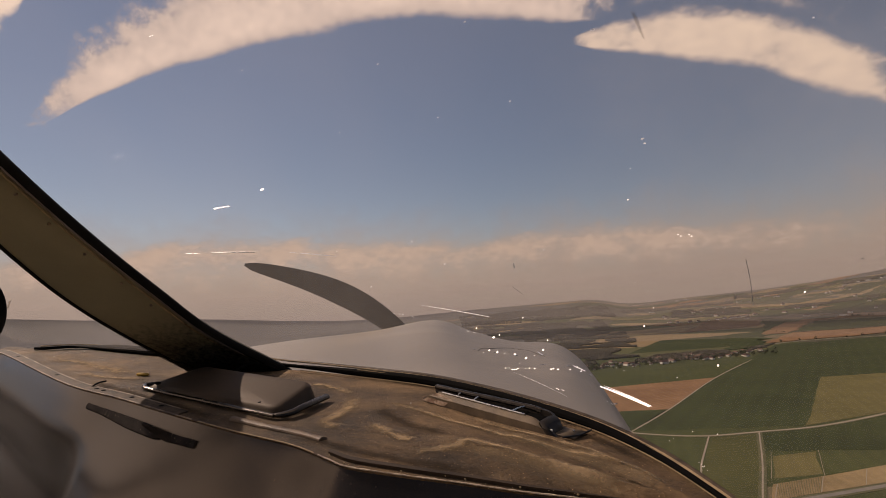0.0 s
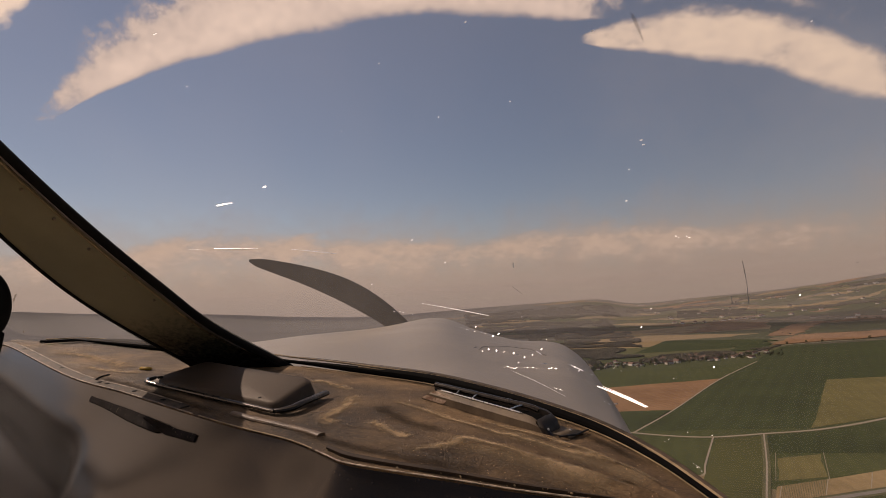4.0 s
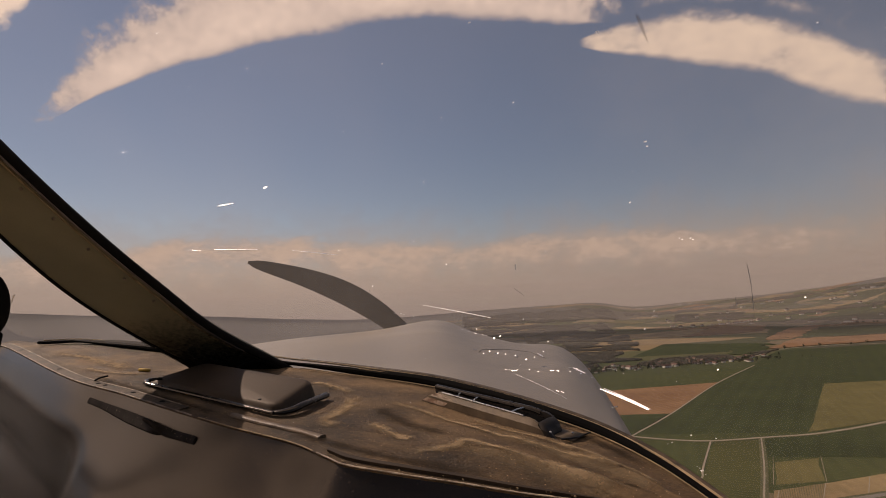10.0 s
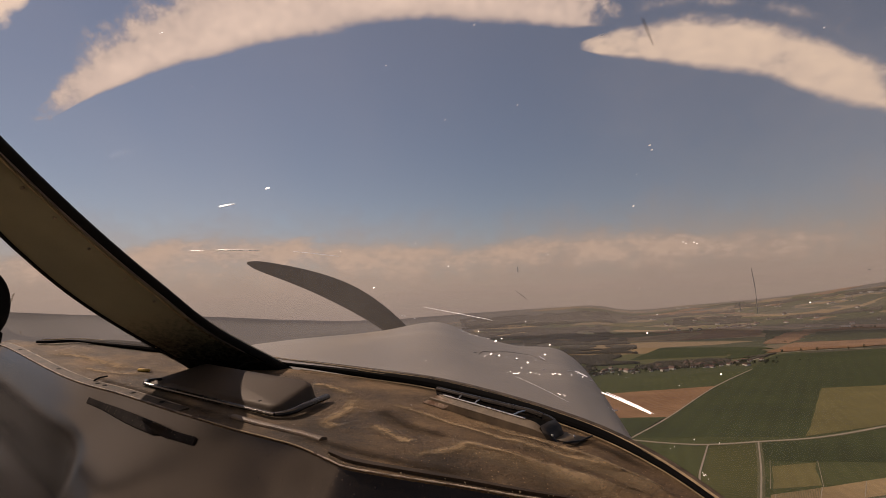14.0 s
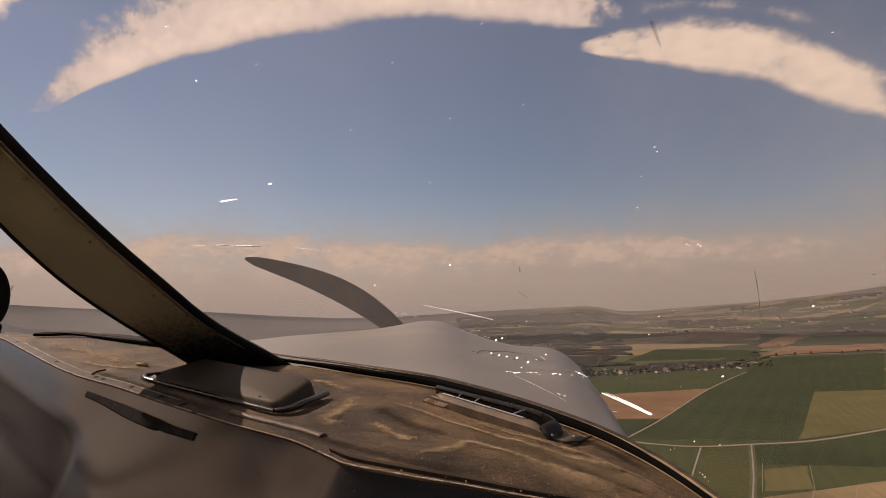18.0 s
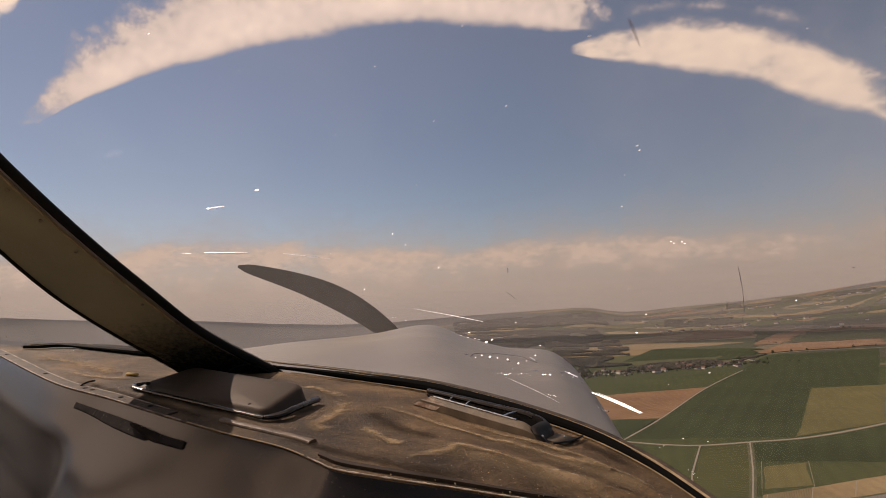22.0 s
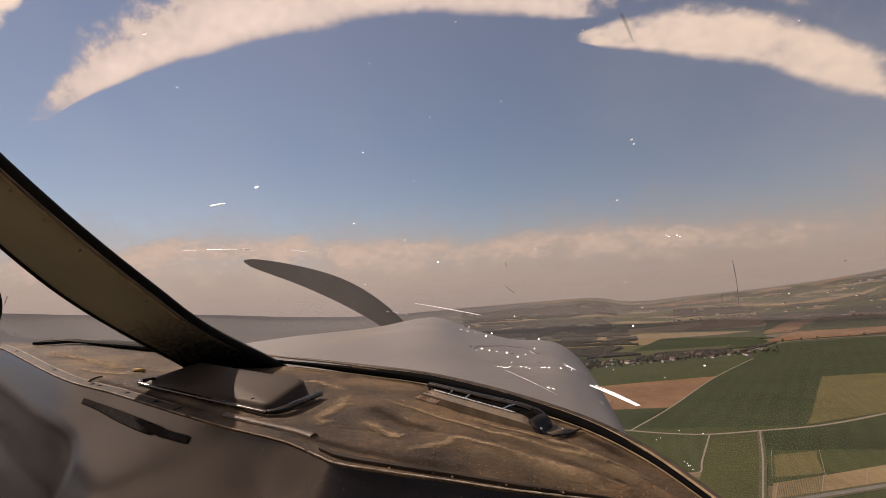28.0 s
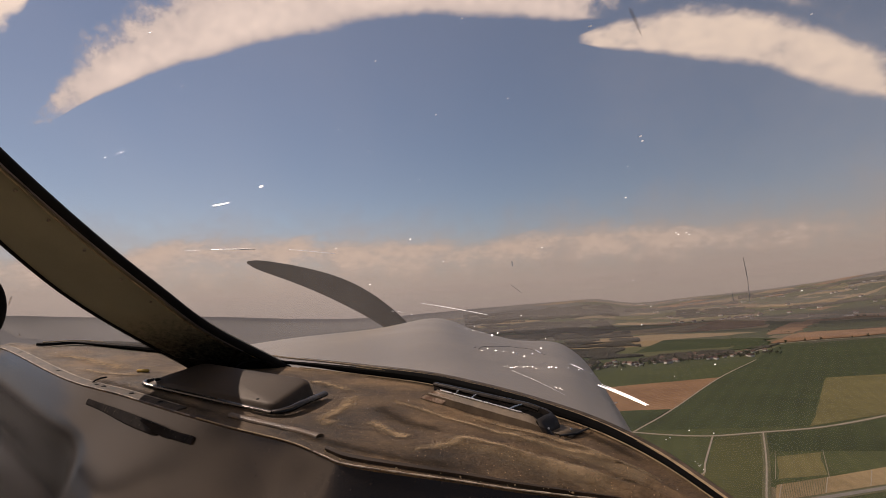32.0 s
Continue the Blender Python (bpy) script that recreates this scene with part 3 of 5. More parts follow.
field("ploughed_field", (150, 761), (372, 802), (227, 602), (119, 611), ploughed, "reddish brown ploughed field", 0.14)
field("meadow", (119, 609), (224, 597), (157, 517), (103, 534), wheat_dark, "dark green corner between the ploughed field and the road", 0.12)
field("meadow", (180, 902), (508, 965), (375, 807), (154, 781), wheat_mid, "green meadow at the village edge", 0.13)
field("meadow", (154, 503), (207, 477), (159, 385), (122, 387), wheat_mid, "green meadow beside a gravel track", 0.14)
field("meadow", (212, 477), (251, 478), (159, 307), (122, 311), olive_wheat, "striped green meadow between two tracks", 0.14)
field("wheat_field", (256, 478), (432, 535), (331, 409), (230, 428), wheat_dark, "dark green wheat field along the farm road", 0.14)
field("meadow", (229, 426), (329, 407), (311, 381), (193, 360), wheat_mid, "green meadow with two sown plots", 0.14)
field("thin_crop_field", (227, 412), (261, 419), (232, 369), (200, 365), olive_crop, "sown plot of thin crop in the meadow", 0.20)
field("stubble_field", (193, 355), (316, 387), (289, 355), (177, 330), stubble, "narrow strip of dry ochre stubble", 0.20)
field("meadow", (124, 306), (274, 339), (210, 257), (98, 241), wheat_mid, "striped green meadow along the road", 0.14)
field("wheat_field", (383, 1217), (604, 1236), (787, 1565), (568, 1524), wheat_dark, "green field behind the village", 0.12)
field("wheat_field", (564, 1153), (663, 1192), (923, 1647), (778, 1570), wheat_dark, "green field behind the village", 0.14)
field("stubble_field", (549, 1815), (628, 2018), (1016, 2220), (734, 1785), stubble, "long ochre stubble field in front of woods", 0.12)
field("stubble_field", (737, 1784), (1019, 2217), (1307, 2328), (1039, 1884), ploughed, "long brown stubble field in front of woods", 0.12)
field("stubble_field", (1199, 2413), (1325, 2403), (1257, 2249), (1019, 2217), stubble, "bright ochre stubble at the village on the rise", 0.20)
field("ploughed_field", (711, 1264), (1043, 1327), (1189, 1510), (914, 1507), ploughed, "brown ploughed field beyond the wheat", 0.12)
field("ploughed_field", (848, 1524), (901, 1491), (1270, 1963), (1164, 1939), ploughed, "brown ploughed slope", 0.14)
field("ploughed_field", (1125, 1851), (1255, 1935), (1417, 1969), (1327, 2076), ploughed, "long brown ploughed strip", 0.16)
field("wheat_field", (938, 1517), (1213, 1522), (1497, 1873), (1250, 1897), wheat_dark, "green parcel inside ploughed land", 0.18)
field("wheat_field", (900, 1603), (1181, 1967), (1392, 2177), (1244, 2217), wheat_dark, "far green wheat field", 0.18)
field("wheat_field", (1371, 2249), (1653, 2064), (1882, 2344), (1649, 2420), wheat_mid, "far green wheat field", 0.12)
field("stubble_field", (1390, 2317), (1509, 2472), (1639, 2441), (1512, 2283), hazed_stubble, "far ochre stubble strip", 0.18)
field("stubble_field", (1628, 2414), (1920, 2390), (1970, 2450), (1710, 2489), stubble, "far ochre stubble strip", 0.18)
field("wheat_field", (607, 2289), (892, 2247), (1111, 2722), (846, 2853), wheat_mid, "hazy green field on the far plain", 0.12)
field("stubble_field", (629, 2919), (852, 2891), (870, 3032), (685, 3032), hazed_stubble, "pale strip on the far plain", 0.18)
field("stubble_field", (1692, 4331), (1720, 3851), (1838, 4114), (1712, 4324), hazed_stubble, "pale strip on the far plain", 0.18)
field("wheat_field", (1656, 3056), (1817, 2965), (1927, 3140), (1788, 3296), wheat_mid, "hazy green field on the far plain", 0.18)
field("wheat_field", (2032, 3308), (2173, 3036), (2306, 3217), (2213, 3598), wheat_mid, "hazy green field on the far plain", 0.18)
field("stubble_field", (1948, 2980), (2014, 2926), (2073, 3009), (2011, 3073), hazed_stubble, "pale strip on the far plain", 0.30)
field("stubble_field", (1869, 3023), (1940, 3014), (2004, 3110), (1948, 3148), hazed_stubble, "pale strip on the far plain", 0.30)
field("stubble_field", (2137, 3072), (2280, 2934), (2339, 3008), (2201, 3163), hazed_stubble, "pale strip on the far plain", 0.30)
field("stubble_field", (2375, 3221), (2507, 3099), (2582, 3190), (2435, 3301), stubble, "ochre strip on the far plain", 0.30)

# the smaller parcels of the far plain
rng = random.Random(23)
for k in range(90):
    az, r = radians(17 + 27 * rng.random() ** 0.8), rng.uniform(2450, 4300)
    c = Vector((r * math.sin(az), r * math.cos(az)))
    t = math.radians(rng.choice((20, 32, 112, 124)) + rng.uniform(-8, 8))
    u, v = Vector((math.cos(t), math.sin(t))) * rng.uniform(60, 200), Vector((-math.sin(t), math.cos(t))) * rng.uniform(30, 80)
    kind = rng.choice((wheat_mid, wheat_dark, wheat_mid, olive_crop, hazed_stubble, stubble, ploughed))
    field("far_parcel", tuple(c - u - v), tuple(c - u + v), tuple(c + u + v), tuple(c + u - v), kind, "small hazy parcel of farmland on the far plain", 0.3 + 0.01 * k)


def road(name, points, width, material, label, lift=0.7, edge=0.0):
    line = [Vector((p.x, p.y)) for p in curve([(*p, 0) for p in points], max(8, len(points) * 10))]
    rows = []
    for i, p in enumerate(line):
        t = (line[min(i + 1, len(line) - 1)] - line[max(i - 1, 0)]).normalized()
        s = Vector((t.y, -t.x))
        rows.append([lay(p + s * w, lift) for w in (-width / 2, 0, width / 2)])
    bm = bmesh.new()
    slab(bm, rows, (0, 0, -0.2))
    return solo(name, bm, material, label, "road", "structure", Matrix(), False)


CROSS = [(107, 554), (133, 525), (154, 509), (182, 491), (212, 481), (256, 484), (313, 491), (396, 523), (536, 589), (760, 700)]
LOWER = [(40, 282), (89, 299), (131, 314), (173, 323), (254, 342), (311, 357), (460, 395)]
MAIN = [(210, 215), (274, 321), (306, 372), (346, 430), (412, 525), (513, 653), (706, 862), (917, 1087), (1107, 1309)]
road("verge", MAIN, 10, verge, "grass verge along the main road", 0.36)
road("road", MAIN, 4.6, asphalt, "pale two-lane country road with a bend", 0.44)
FAR = [(560, 1095), (610, 1132), (708, 1233), (861, 1275), (977, 1264), (1107, 1309), (1300, 1420)]
road("verge", CROSS, 6.5, verge, "grass verge along the farm road", 0.26)
road("road", CROSS, 3.1, gravel, "pale farm road between the fields", 0.32)
road("verge", LOWER, 9, verge, "rough verge along the lower road", 0.25)
road("road", LOWER, 4.2, asphalt, "pale country lane", 0.33)
road("verge", FAR, 12, verge, "dark verge along the far lane", 0.25)
road("road", FAR, 4.2, gravel, "pale lane behind the wheat field", 0.33)
road("track", [(154, 509), (227, 602), (369, 797), (521, 980)], 1.9, gravel, "gravel track beside the ploughed field", 0.3)
road("track", [(212, 481), (173, 409), (160, 384), (145, 381)], 1.3, gravel, "gravel field track", 0.29)
road("verge", [(256, 484), (213, 403), (172, 330), (150, 287)], 4.6, verge, "grassy strip along a field track", 0.27)
road("track", [(256, 484), (213, 403), (172, 330), (150, 287)], 1.1, gravel, "worn field track between meadows", 0.3)
road("track", [(233, 427), (198, 366)], 0.28, gravel, "faint tractor line in the meadow", 0.27)
road("track", [(265, 422), (230, 363)], 0.28, gravel, "faint tractor line in the meadow", 0.27)
for s in (0.02, 0.3, 0.58, 0.86):
    a, b = Vector((193, 355)).lerp(Vector((316, 387)), s), Vector((177, 330)).lerp(Vector((289, 355)), s)
    road("track", [tuple(a), tuple(b)], 0.5, gravel, "pale divide across the stubble", 0.3)
for s in range(26):
    a, b = Vector((193, 355)).lerp(Vector((316, 387)), 0.03 + s * 0.0105), Vector((177, 330)).lerp(Vector((289, 355)), 0.03 + s * 0.0105)
    road("furrow", [tuple(a), tuple(b)], 0.22, verge, "thin furrow in the stubble", 0.28)
road("track", [(1107, 1309), (1350, 1640), (1560, 1930), (1854, 2414)], 3.5, gravel, "pale road climbing to the far fields", 0.6)


# ---- villages, sheds, trees ----
def house(name, w, d, h, label, group):
    """A plain rendered house with a pitched tiled roof, a door and windows."""
    ob = thing(name, (0, 0, 0), label, "house", group, "", Matrix())
    bm = bmesh.new()
    box(bm, (0, 0, h / 2 - 1), (w, d, h + 2), bevel=0.05)
    wall = part("wall", bm, render_wall, ob, smooth=False)
    bm = bmesh.new()
    e, r = 0.5, d * 0.42
    a = [Vector((x, y, z)) for x in (-w / 2 - e, w / 2 + e) for y, z in ((-d / 2 - e, h - 0.2), (0, h + r), (d / 2 + e, h - 0.2), (0, h - 0.3))]
    v = [bm.verts.new(p) for p in a]
    for i in range(4):
        bm.faces.new((v[i], v[(i + 1) % 4], v[4 + (i + 1) % 4], v[4 + i]))
    bm.faces.new(v[:4]), bm.faces.new(v[4:])
    roof = part("roof", bm, roof_tile, ob, smooth=False)
    bm = bmesh.new()
    box(bm, (w * 0.22, d * 0.12, h + r * 0.9), (0.8, 0.8, 1.8))
    part("chimney", bm, roof_tile, roof, smooth=False)
    for x in (-w * 0.28, w * 0.28):
        bm = bmesh.new()
        box(bm, (x, -d / 2, h * 0.55), (1.2, 0.16, 1.4))
        part("window", bm, rubber, wall, smooth=False)
    bm = bmesh.new()
    box(bm, (0, -d / 2, 1.0), (1.1, 0.16, 2.1))
    part("door", bm, bark, wall, smooth=False)
    return ob


def shed(name, label):
    ob = thing(name, (0, 0, 0), label, "shed", "distant sheds", "", Matrix())
    bm = bmesh.new()
    box(bm, (0, 0, 4), (34, 16, 7), bevel=0.1)
    part("wall", bm, shed_metal, ob, smooth=False)
    bm = bmesh.new()
    box(bm, (0, 0, 7.8), (35, 17, 0.6))
    part("roof", bm, shed_metal, ob, smooth=False)
    return ob


def clump(bm, c, r, rng):
    g = bmesh.ops.create_icosphere(bm, subdivisions=1, radius=r)
    for v in g["verts"]:
        v.co = v.co * rng.uniform(0.6, 1.25)
        v.co.z *= 0.8
        v.co += c


def tree(name, seed, h, label):
    """A field tree: forked trunk, limbs and a loose crown of small leaf clumps."""
    rng = random.Random(seed)
    ob = thing(name, (0, 0, 0), label, "tree", "trees", "", Matrix())
    bm = bmesh.new()
    tube(bm, [Vector((0, 0, -1)), Vector((0.1, 0, h * 0.3)), Vector((0.2, 0.1, h * 0.75))], [0.35, 0.28, 0.08], 7, up=Vector((0, 1, 0)))
    for k in range(6):
        a = rng.uniform(0, 6.28)
        tip = Vector((math.cos(a) * h * 0.3, math.sin(a) * h * 0.3, h * rng.uniform(0.5, 0.8)))
        tube(bm, [Vector((0.1, 0, h * rng.uniform(0.25, 0.45))), tip * 0.6 + Vector((0, 0, h * 0.2)), tip], [0.15, 0.1, 0.04], 5, up=Vector((0.3, 1, 0.1)))
    part("trunk", bm, bark, ob)
    bm = bmesh.new()
    for k in range(46):
        a, q = rng.uniform(0, 6.28), rng.uniform(0.1, 1) ** 0.6
        z = h * rng.uniform(0.35, 1.0)
        wd = h * 0.36 * math.sqrt(max(0.05, 1 - ((z / h - 0.6) / 0.45) ** 2))
        clump(bm, Vector((math.cos(a) * q * wd, math.sin(a) * q * wd, z)), h * rng.uniform(0.05, 0.11), rng)
    part("crown", bm, leaf, ob, smooth=False)
    return ob


def place(x, y, turn=0.0, size=1.0):
    return pose(x, y, lay((x, y), 0).z, 0, 0, turn) @ Matrix.Scale(size, 4)


rng = random.Random(7)


def scatter(make, spots):
    first = None
    for x, y, turn, size in spots:
        m = place(x, y, turn, size)
        if first is None:
            first = make()
            first.matrix_world = m
        else:
            copy_thing(first, m)
    return first


def along(a, b, n, spread, turn=25):
    out = []
    for k in range(n):
        u = (k + rng.uniform(0.1, 0.9)) / n
        out.append((a[0] + (b[0] - a[0]) * u + rng.uniform(-spread, spread), a[1] + (b[1] - a[1]) * u + rng.uniform(-spread, spread),
                    turn + rng.choice((0, 90)) + rng.uniform(-12, 12), rng.uniform(0.62, 1.05)))
    return out


rng = random.Random(7)
scatter(lambda: house("house", 11, 8, 4.2, "pale rendered village house with a red-brown tiled roof", "village houses"),
        along((205, 985), (575, 1075), 46, 30) + along((260, 1030), (610, 1120), 22, 26))
scatter(lambda: house("barn", 20, 11, 5.5, "long pale barn at the village edge", "village barns"), along((300, 985), (560, 1060), 6, 26))
scatter(lambda: house("house", 15, 11, 7, "pale house of a distant hillside village", "hillside houses"),
        along((931, 2270), (1170, 2362), 8, 18) + along((1170, 2362), (1360, 2440), 12, 18))
scatter(lambda: shed("shed", "long pale metal shed on the far plain"),
        along((1300, 3990), (1365, 3980), 3, 12, 5) + along((1575, 3880), (1650, 3840), 2, 12, 5) + [(1152, 3169, 5, 1), (1644, 3151, 10, 1),
        (1787, 3205, -20, 1), (1872, 3266, -20, 1), (2166, 3279, -20, 1), (1439, 2040, -25, 1), (2205, 3080, -30, 1), (2337, 3085, -30, 1)] + along((2280, 3120), (2560, 2960), 6, 40, -25))
scatter(lambda: house("farmhouse", 16, 11, 6.5, "pale farmhouse standing alone on the far plain", "farmhouses"),
        [(q * math.sin(radians(a)), q * math.cos(radians(a)), rng.uniform(0, 180), 1) for a, q in [(rng.uniform(21, 42), rng.uniform(2500, 3700)) for k in range(34)]])
scatter(lambda: tree("tree", 3, 10, "round leafing tree at a field edge"),
        along((200, 965), (590, 1065), 36, 30) + along((690, 1240), (1080, 1300), 7, 9) + along((1439, 2030), (1475, 1945), 8, 12))
scatter(lambda: tree("tree", 11, 7, "small scrubby tree with a loose crown"),
        along((200, 975), (640, 1100), 110, 42) + along((900, 1500), (920, 1640), 6, 12) + along((931, 2250), (1340, 2420), 24, 14))


def wood(name, a, b, c, d, n, h, label):
    """A block of woodland: many small uneven crowns over the ground."""
    r = random.Random(n)
    verts, faces = [], []
    ico = bmesh.new()
    bmesh.ops.create_icosphere(ico, subdivisions=1, radius=1.0)
    ico.verts.ensure_lookup_table()
    base = [v.co.copy() for v in ico.verts]
    tri = [[v.index for v in f.verts] for f in ico.faces]
    ico.free()
    for k in range(n * 5):
        u, v = r.random(), r.random()
        p = (Vector(a) * (1 - u) + Vector(d) * u) * (1 - v) + (Vector(b) * (1 - u) + Vector(c) * u) * v
        if noise.noise((p.x / 90, p.y / 90, n)) < -0.12 + 0.5 * max(0, 0.25 - min(u, 1 - u, v, 1 - v)):
            continue
        z = lay(p, 0).z
        s, t = h * r.uniform(0.14, 0.28), h * r.uniform(0.4, 0.75)
        o = len(verts)
        for q in base:
            j = r.uniform(0.7, 1.3)
            verts.append((p.x + q.x * s * j, p.y + q.y * s * j, z + t * 0.5 + q.z * t * 0.55 * j))
        faces += [[i + o for i in f] for f in tri]
    me = bpy.data.meshes.new(name)
    me.from_pydata(verts, [], faces)
    me.materials.append(hazed_bare_wood)
    ob = new(name, me)
    return tagged(ob, label, "woodland", "", "stuff")


wood("woodland", (165, 950), (610, 1085), (670, 1195), (180, 1105), 800, 6.0, "bare grey-brown scrub round the village")
wood("woodland", (150, 1090), (380, 1140), (540, 1640), (220, 1760), 3600, 6.5, "dark bare wood behind the village")
wood("woodland", (230, 1760), (540, 1700), (640, 2060), (280, 2250), 1500, 9, "dark wood below the far fields")
wood("woodland", (1007, 2533), (1384, 2564), (1534, 2836), (1241, 3111), 1600, 10, "far dark wood on the plain")
wood("woodland", (1384, 2564), (1931, 2496), (1995, 2576), (1627, 2660), 900, 10, "far dark belt of trees")
wood("woodland", (1732, 3382), (2415, 3072), (2484, 3158), (1833, 3576), 1100, 11, "far dark wood along the skyline")
wood("woodland", (1023, 3326), (1580, 3092), (1662, 3248), (1079, 3502), 1100, 11, "far dark wood on the plain")
wood("woodland", (60, 2300), (620, 2100), (760, 2800), (60, 3000), 2200, 11, "hazy bare woods below the ridge")
wood("woodland", (60, 3050), (900, 3000), (1050, 3700), (60, 3900), 1800, 13, "hazy bare woods on the ridge")
wood("hedge", (905, 1500), (1190, 1512), (1192, 1522), (905, 1512), 60, 5, "scrubby hedge along a far field edge")
wood("hedge", (560, 1090), (708, 1228), (712, 1236), (560, 1102), 60, 5, "scrubby hedge along the lane")
wood("hedge", (1385, 2250), (1650, 2066), (1656, 2074), (1390, 2262), 90, 6, "hedge between far fields")


# ---- clouds and haze of the far sky ----
def on_dome(az, el, r):
    a, e = radians(az), radians(el)
    return Vector((r * math.cos(e) * math.sin(a), r * math.cos(e) * math.cos(a), ALT + r * math.sin(e)))


def cloud(name, low, high, material, label, r=4750, soft=(3.0, 2.0, 5.0, 5.0), puff=40):
    """A cloud of the backdrop between a lower and an upper rim, given as bearing and height in degrees."""
    n, m = 60, 24
    lo, hi = curve([(*p, 0) for p in low], n), curve([(*p, 0) for p in high], n)
    rows, rim = [], []
    for i in range(n):
        row = []
        for j in range(m):
            v, u = j / (m - 1), i / (n - 1)
            p = lo[i] * (1 - v) + hi[i] * v
            k = min(1.0, v * soft[0], (1 - v) * soft[1], u * soft[2], (1 - u) * soft[3])
            bulge = puff * k * (1 + noise.noise((p.x / 4, p.y / 3, 2.0)))
            row.append(on_dome(p.x, p.y, r - bulge))
            rim.append(k)
        rows.append(row)
    bm = bmesh.new()
    uv = bm.loops.layers.uv.new("across")
    grid = sheet(bm, rows)
    bm.verts.index_update()
    for f in bm.faces:
        for lp in f.loops:
            lp[uv].uv = (min(1.0, (lp.vert.index % m) / (m - 1) * 2.5), rim[lp.vert.index])
    me = bpy.data.meshes.new(name)
    bm.to_mesh(me)
    bm.free()
    me.materials.append(material)
    me.shade_smooth()
    ob = new(name, me)
    return tagged(ob, label, "cloud", "", "structure")


cloud("cloud", [(-39.4, 16.4), (-36.9, 17.6), (-34.4, 19.4), (-32.2, 20.7), (-27.6, 23.1), (-22.4, 24.9), (-16.9, 26.6), (-11.0, 27.4), (-7.9, 28.3), (-1.1, 28.7), (7.6, 27.9), (13.5, 27.0), (17.0, 26.8), (20.2, 27.0)],
      [(-39.3, 17.0), (-37.6, 19.2), (-37.0, 21.4), (-36.2, 23.8), (-35.2, 27.0), (-33.0, 31.0), (-22.5, 36.8), (-10.7, 39.4), (1.9, 39.0), (11.1, 35.6), (18.4, 30.3), (20.4, 27.6)], cloud_band, "long arched bank of ragged altocumulus", soft=(5.0, 1.5, 3.6, 6.0))
cloud("cloud", [(14.4, 25.5), (17.4, 24.1), (21.7, 22.7), (26.7, 20.9), (31.2, 19.2), (34.1, 17.3), (37.2, 15.2), (39.6, 14.1), (41.9, 12.4), (46.0, 9.9)],
      [(14.6, 25.8), (17.0, 26.6), (19.8, 27.4), (23.6, 27.4), (28.6, 26.1), (32.6, 24.4), (35.5, 22.8), (37.7, 20.8), (40.0, 18.9), (46.3, 13.0)], cloud_lens, "smooth lens-shaped cloud with a frayed edge", soft=(4.6, 3.2, 11.0, 5.0))
cloud("cloud", [(17.0, 26.6), (21.0, 26.9), (27.0, 26.0), (33.0, 23.6), (37.0, 20.6), (41.5, 16.4)],
      [(17.2, 29.2), (21.3, 29.4), (27.4, 28.2), (33.6, 26.1), (38.0, 23.6), (42.4, 19.4)], cloud_wisp, "thin ragged shreds along the top of the lens cloud", soft=(2.0, 2.0, 3.0, 3.0))
cloud("cloud", [(-38.9, 16.6), (-37.6, 17.0), (-36.2, 17.3)],
      [(-38.9, 17.7), (-37.5, 18.3), (-36.0, 18.6)], cloud_wisp, "small shred below the arched bank", soft=(2.0, 2.0, 3.0, 3.0), puff=4)
cloud("cloud", [(-61.1, 11.5), (-52.0, 14.0), (-46.0, 16.5), (-42.5, 19.0), (-40.5, 22.4), (-39.0, 24.6), (-38.4, 26.4), (-36.9, 29.4)],
      [(-62.2, 22.5), (-57.5, 27.9), (-51.5, 30.3), (-49.1, 32.5), (-44.6, 34.9), (-40.7, 35.5), (-38.5, 34.0), (-36.8, 30.4)], cloud_white, "bright white cloud bank near the sun", soft=(3.0, 2.0, 4.0, 6.0))
cloud("cloud", [(-60, -0.5), (-38.9, 0.2), (-28.8, 0.6), (-16.3, 0.8), (-1.4, 0.6), (12.5, 0.4), (23.2, 0.2), (36.4, 1.0), (60, 1.2)],
      [(-60, 6.6), (-36.0, 7.6), (-27.3, 8.9), (-19.7, 9.5), (-11.4, 9.3), (-5.5, 9.0), (0.4, 8.9), (6.4, 8.4), (12.2, 9.0), (17.7, 9.0), (22.9, 8.0), (27.7, 7.4), (38.7, 7.0), (60, 6.0)], cumulus, "low line of pinkish cumulus above the haze", r=4880, soft=(1.0, 2.2, 7.0, 3.0), puff=6)
# out of view; carries the bank on to warm the front roll's reflection
cloud("cloud", [(-150, 12), (-130, 9), (-110, 10), (-90, 9), (-74, 11), (-62, 13)],
      [(-150, 26), (-130, 30), (-110, 33), (-90, 36), (-74, 36), (-62, 33)], cloud_white, "wide bright cloud bank carried on unseen along the sunny side", soft=(4.0, 3.0, 5.0, 6.0))
# added above the view to whiten overhead reflections and fill light
cloud("cloud", [(-130, 62), (-80, 60), (-20, 58), (30, 60), (70, 64)],
      [(-130, 84), (-80, 86), (-20, 87), (30, 86), (70, 84)], cloud_white, "unseen bright cloud bank added high overhead", soft=(3.0, 3.0, 4.0, 4.0))
cloud("haze", [(-178, -2.5), (-90, -2.5), (0, -2.5), (45, -2.5), (90, -2.5), (178, -2.5)],
      [(-178, 15), (-90, 15), (0, 14), (45, 14.5), (90, 15), (178, 15)], haze_bank, "warm haze along the horizon", r=4895, soft=(99.0, 1.0, 99.0, 99.0), puff=0)
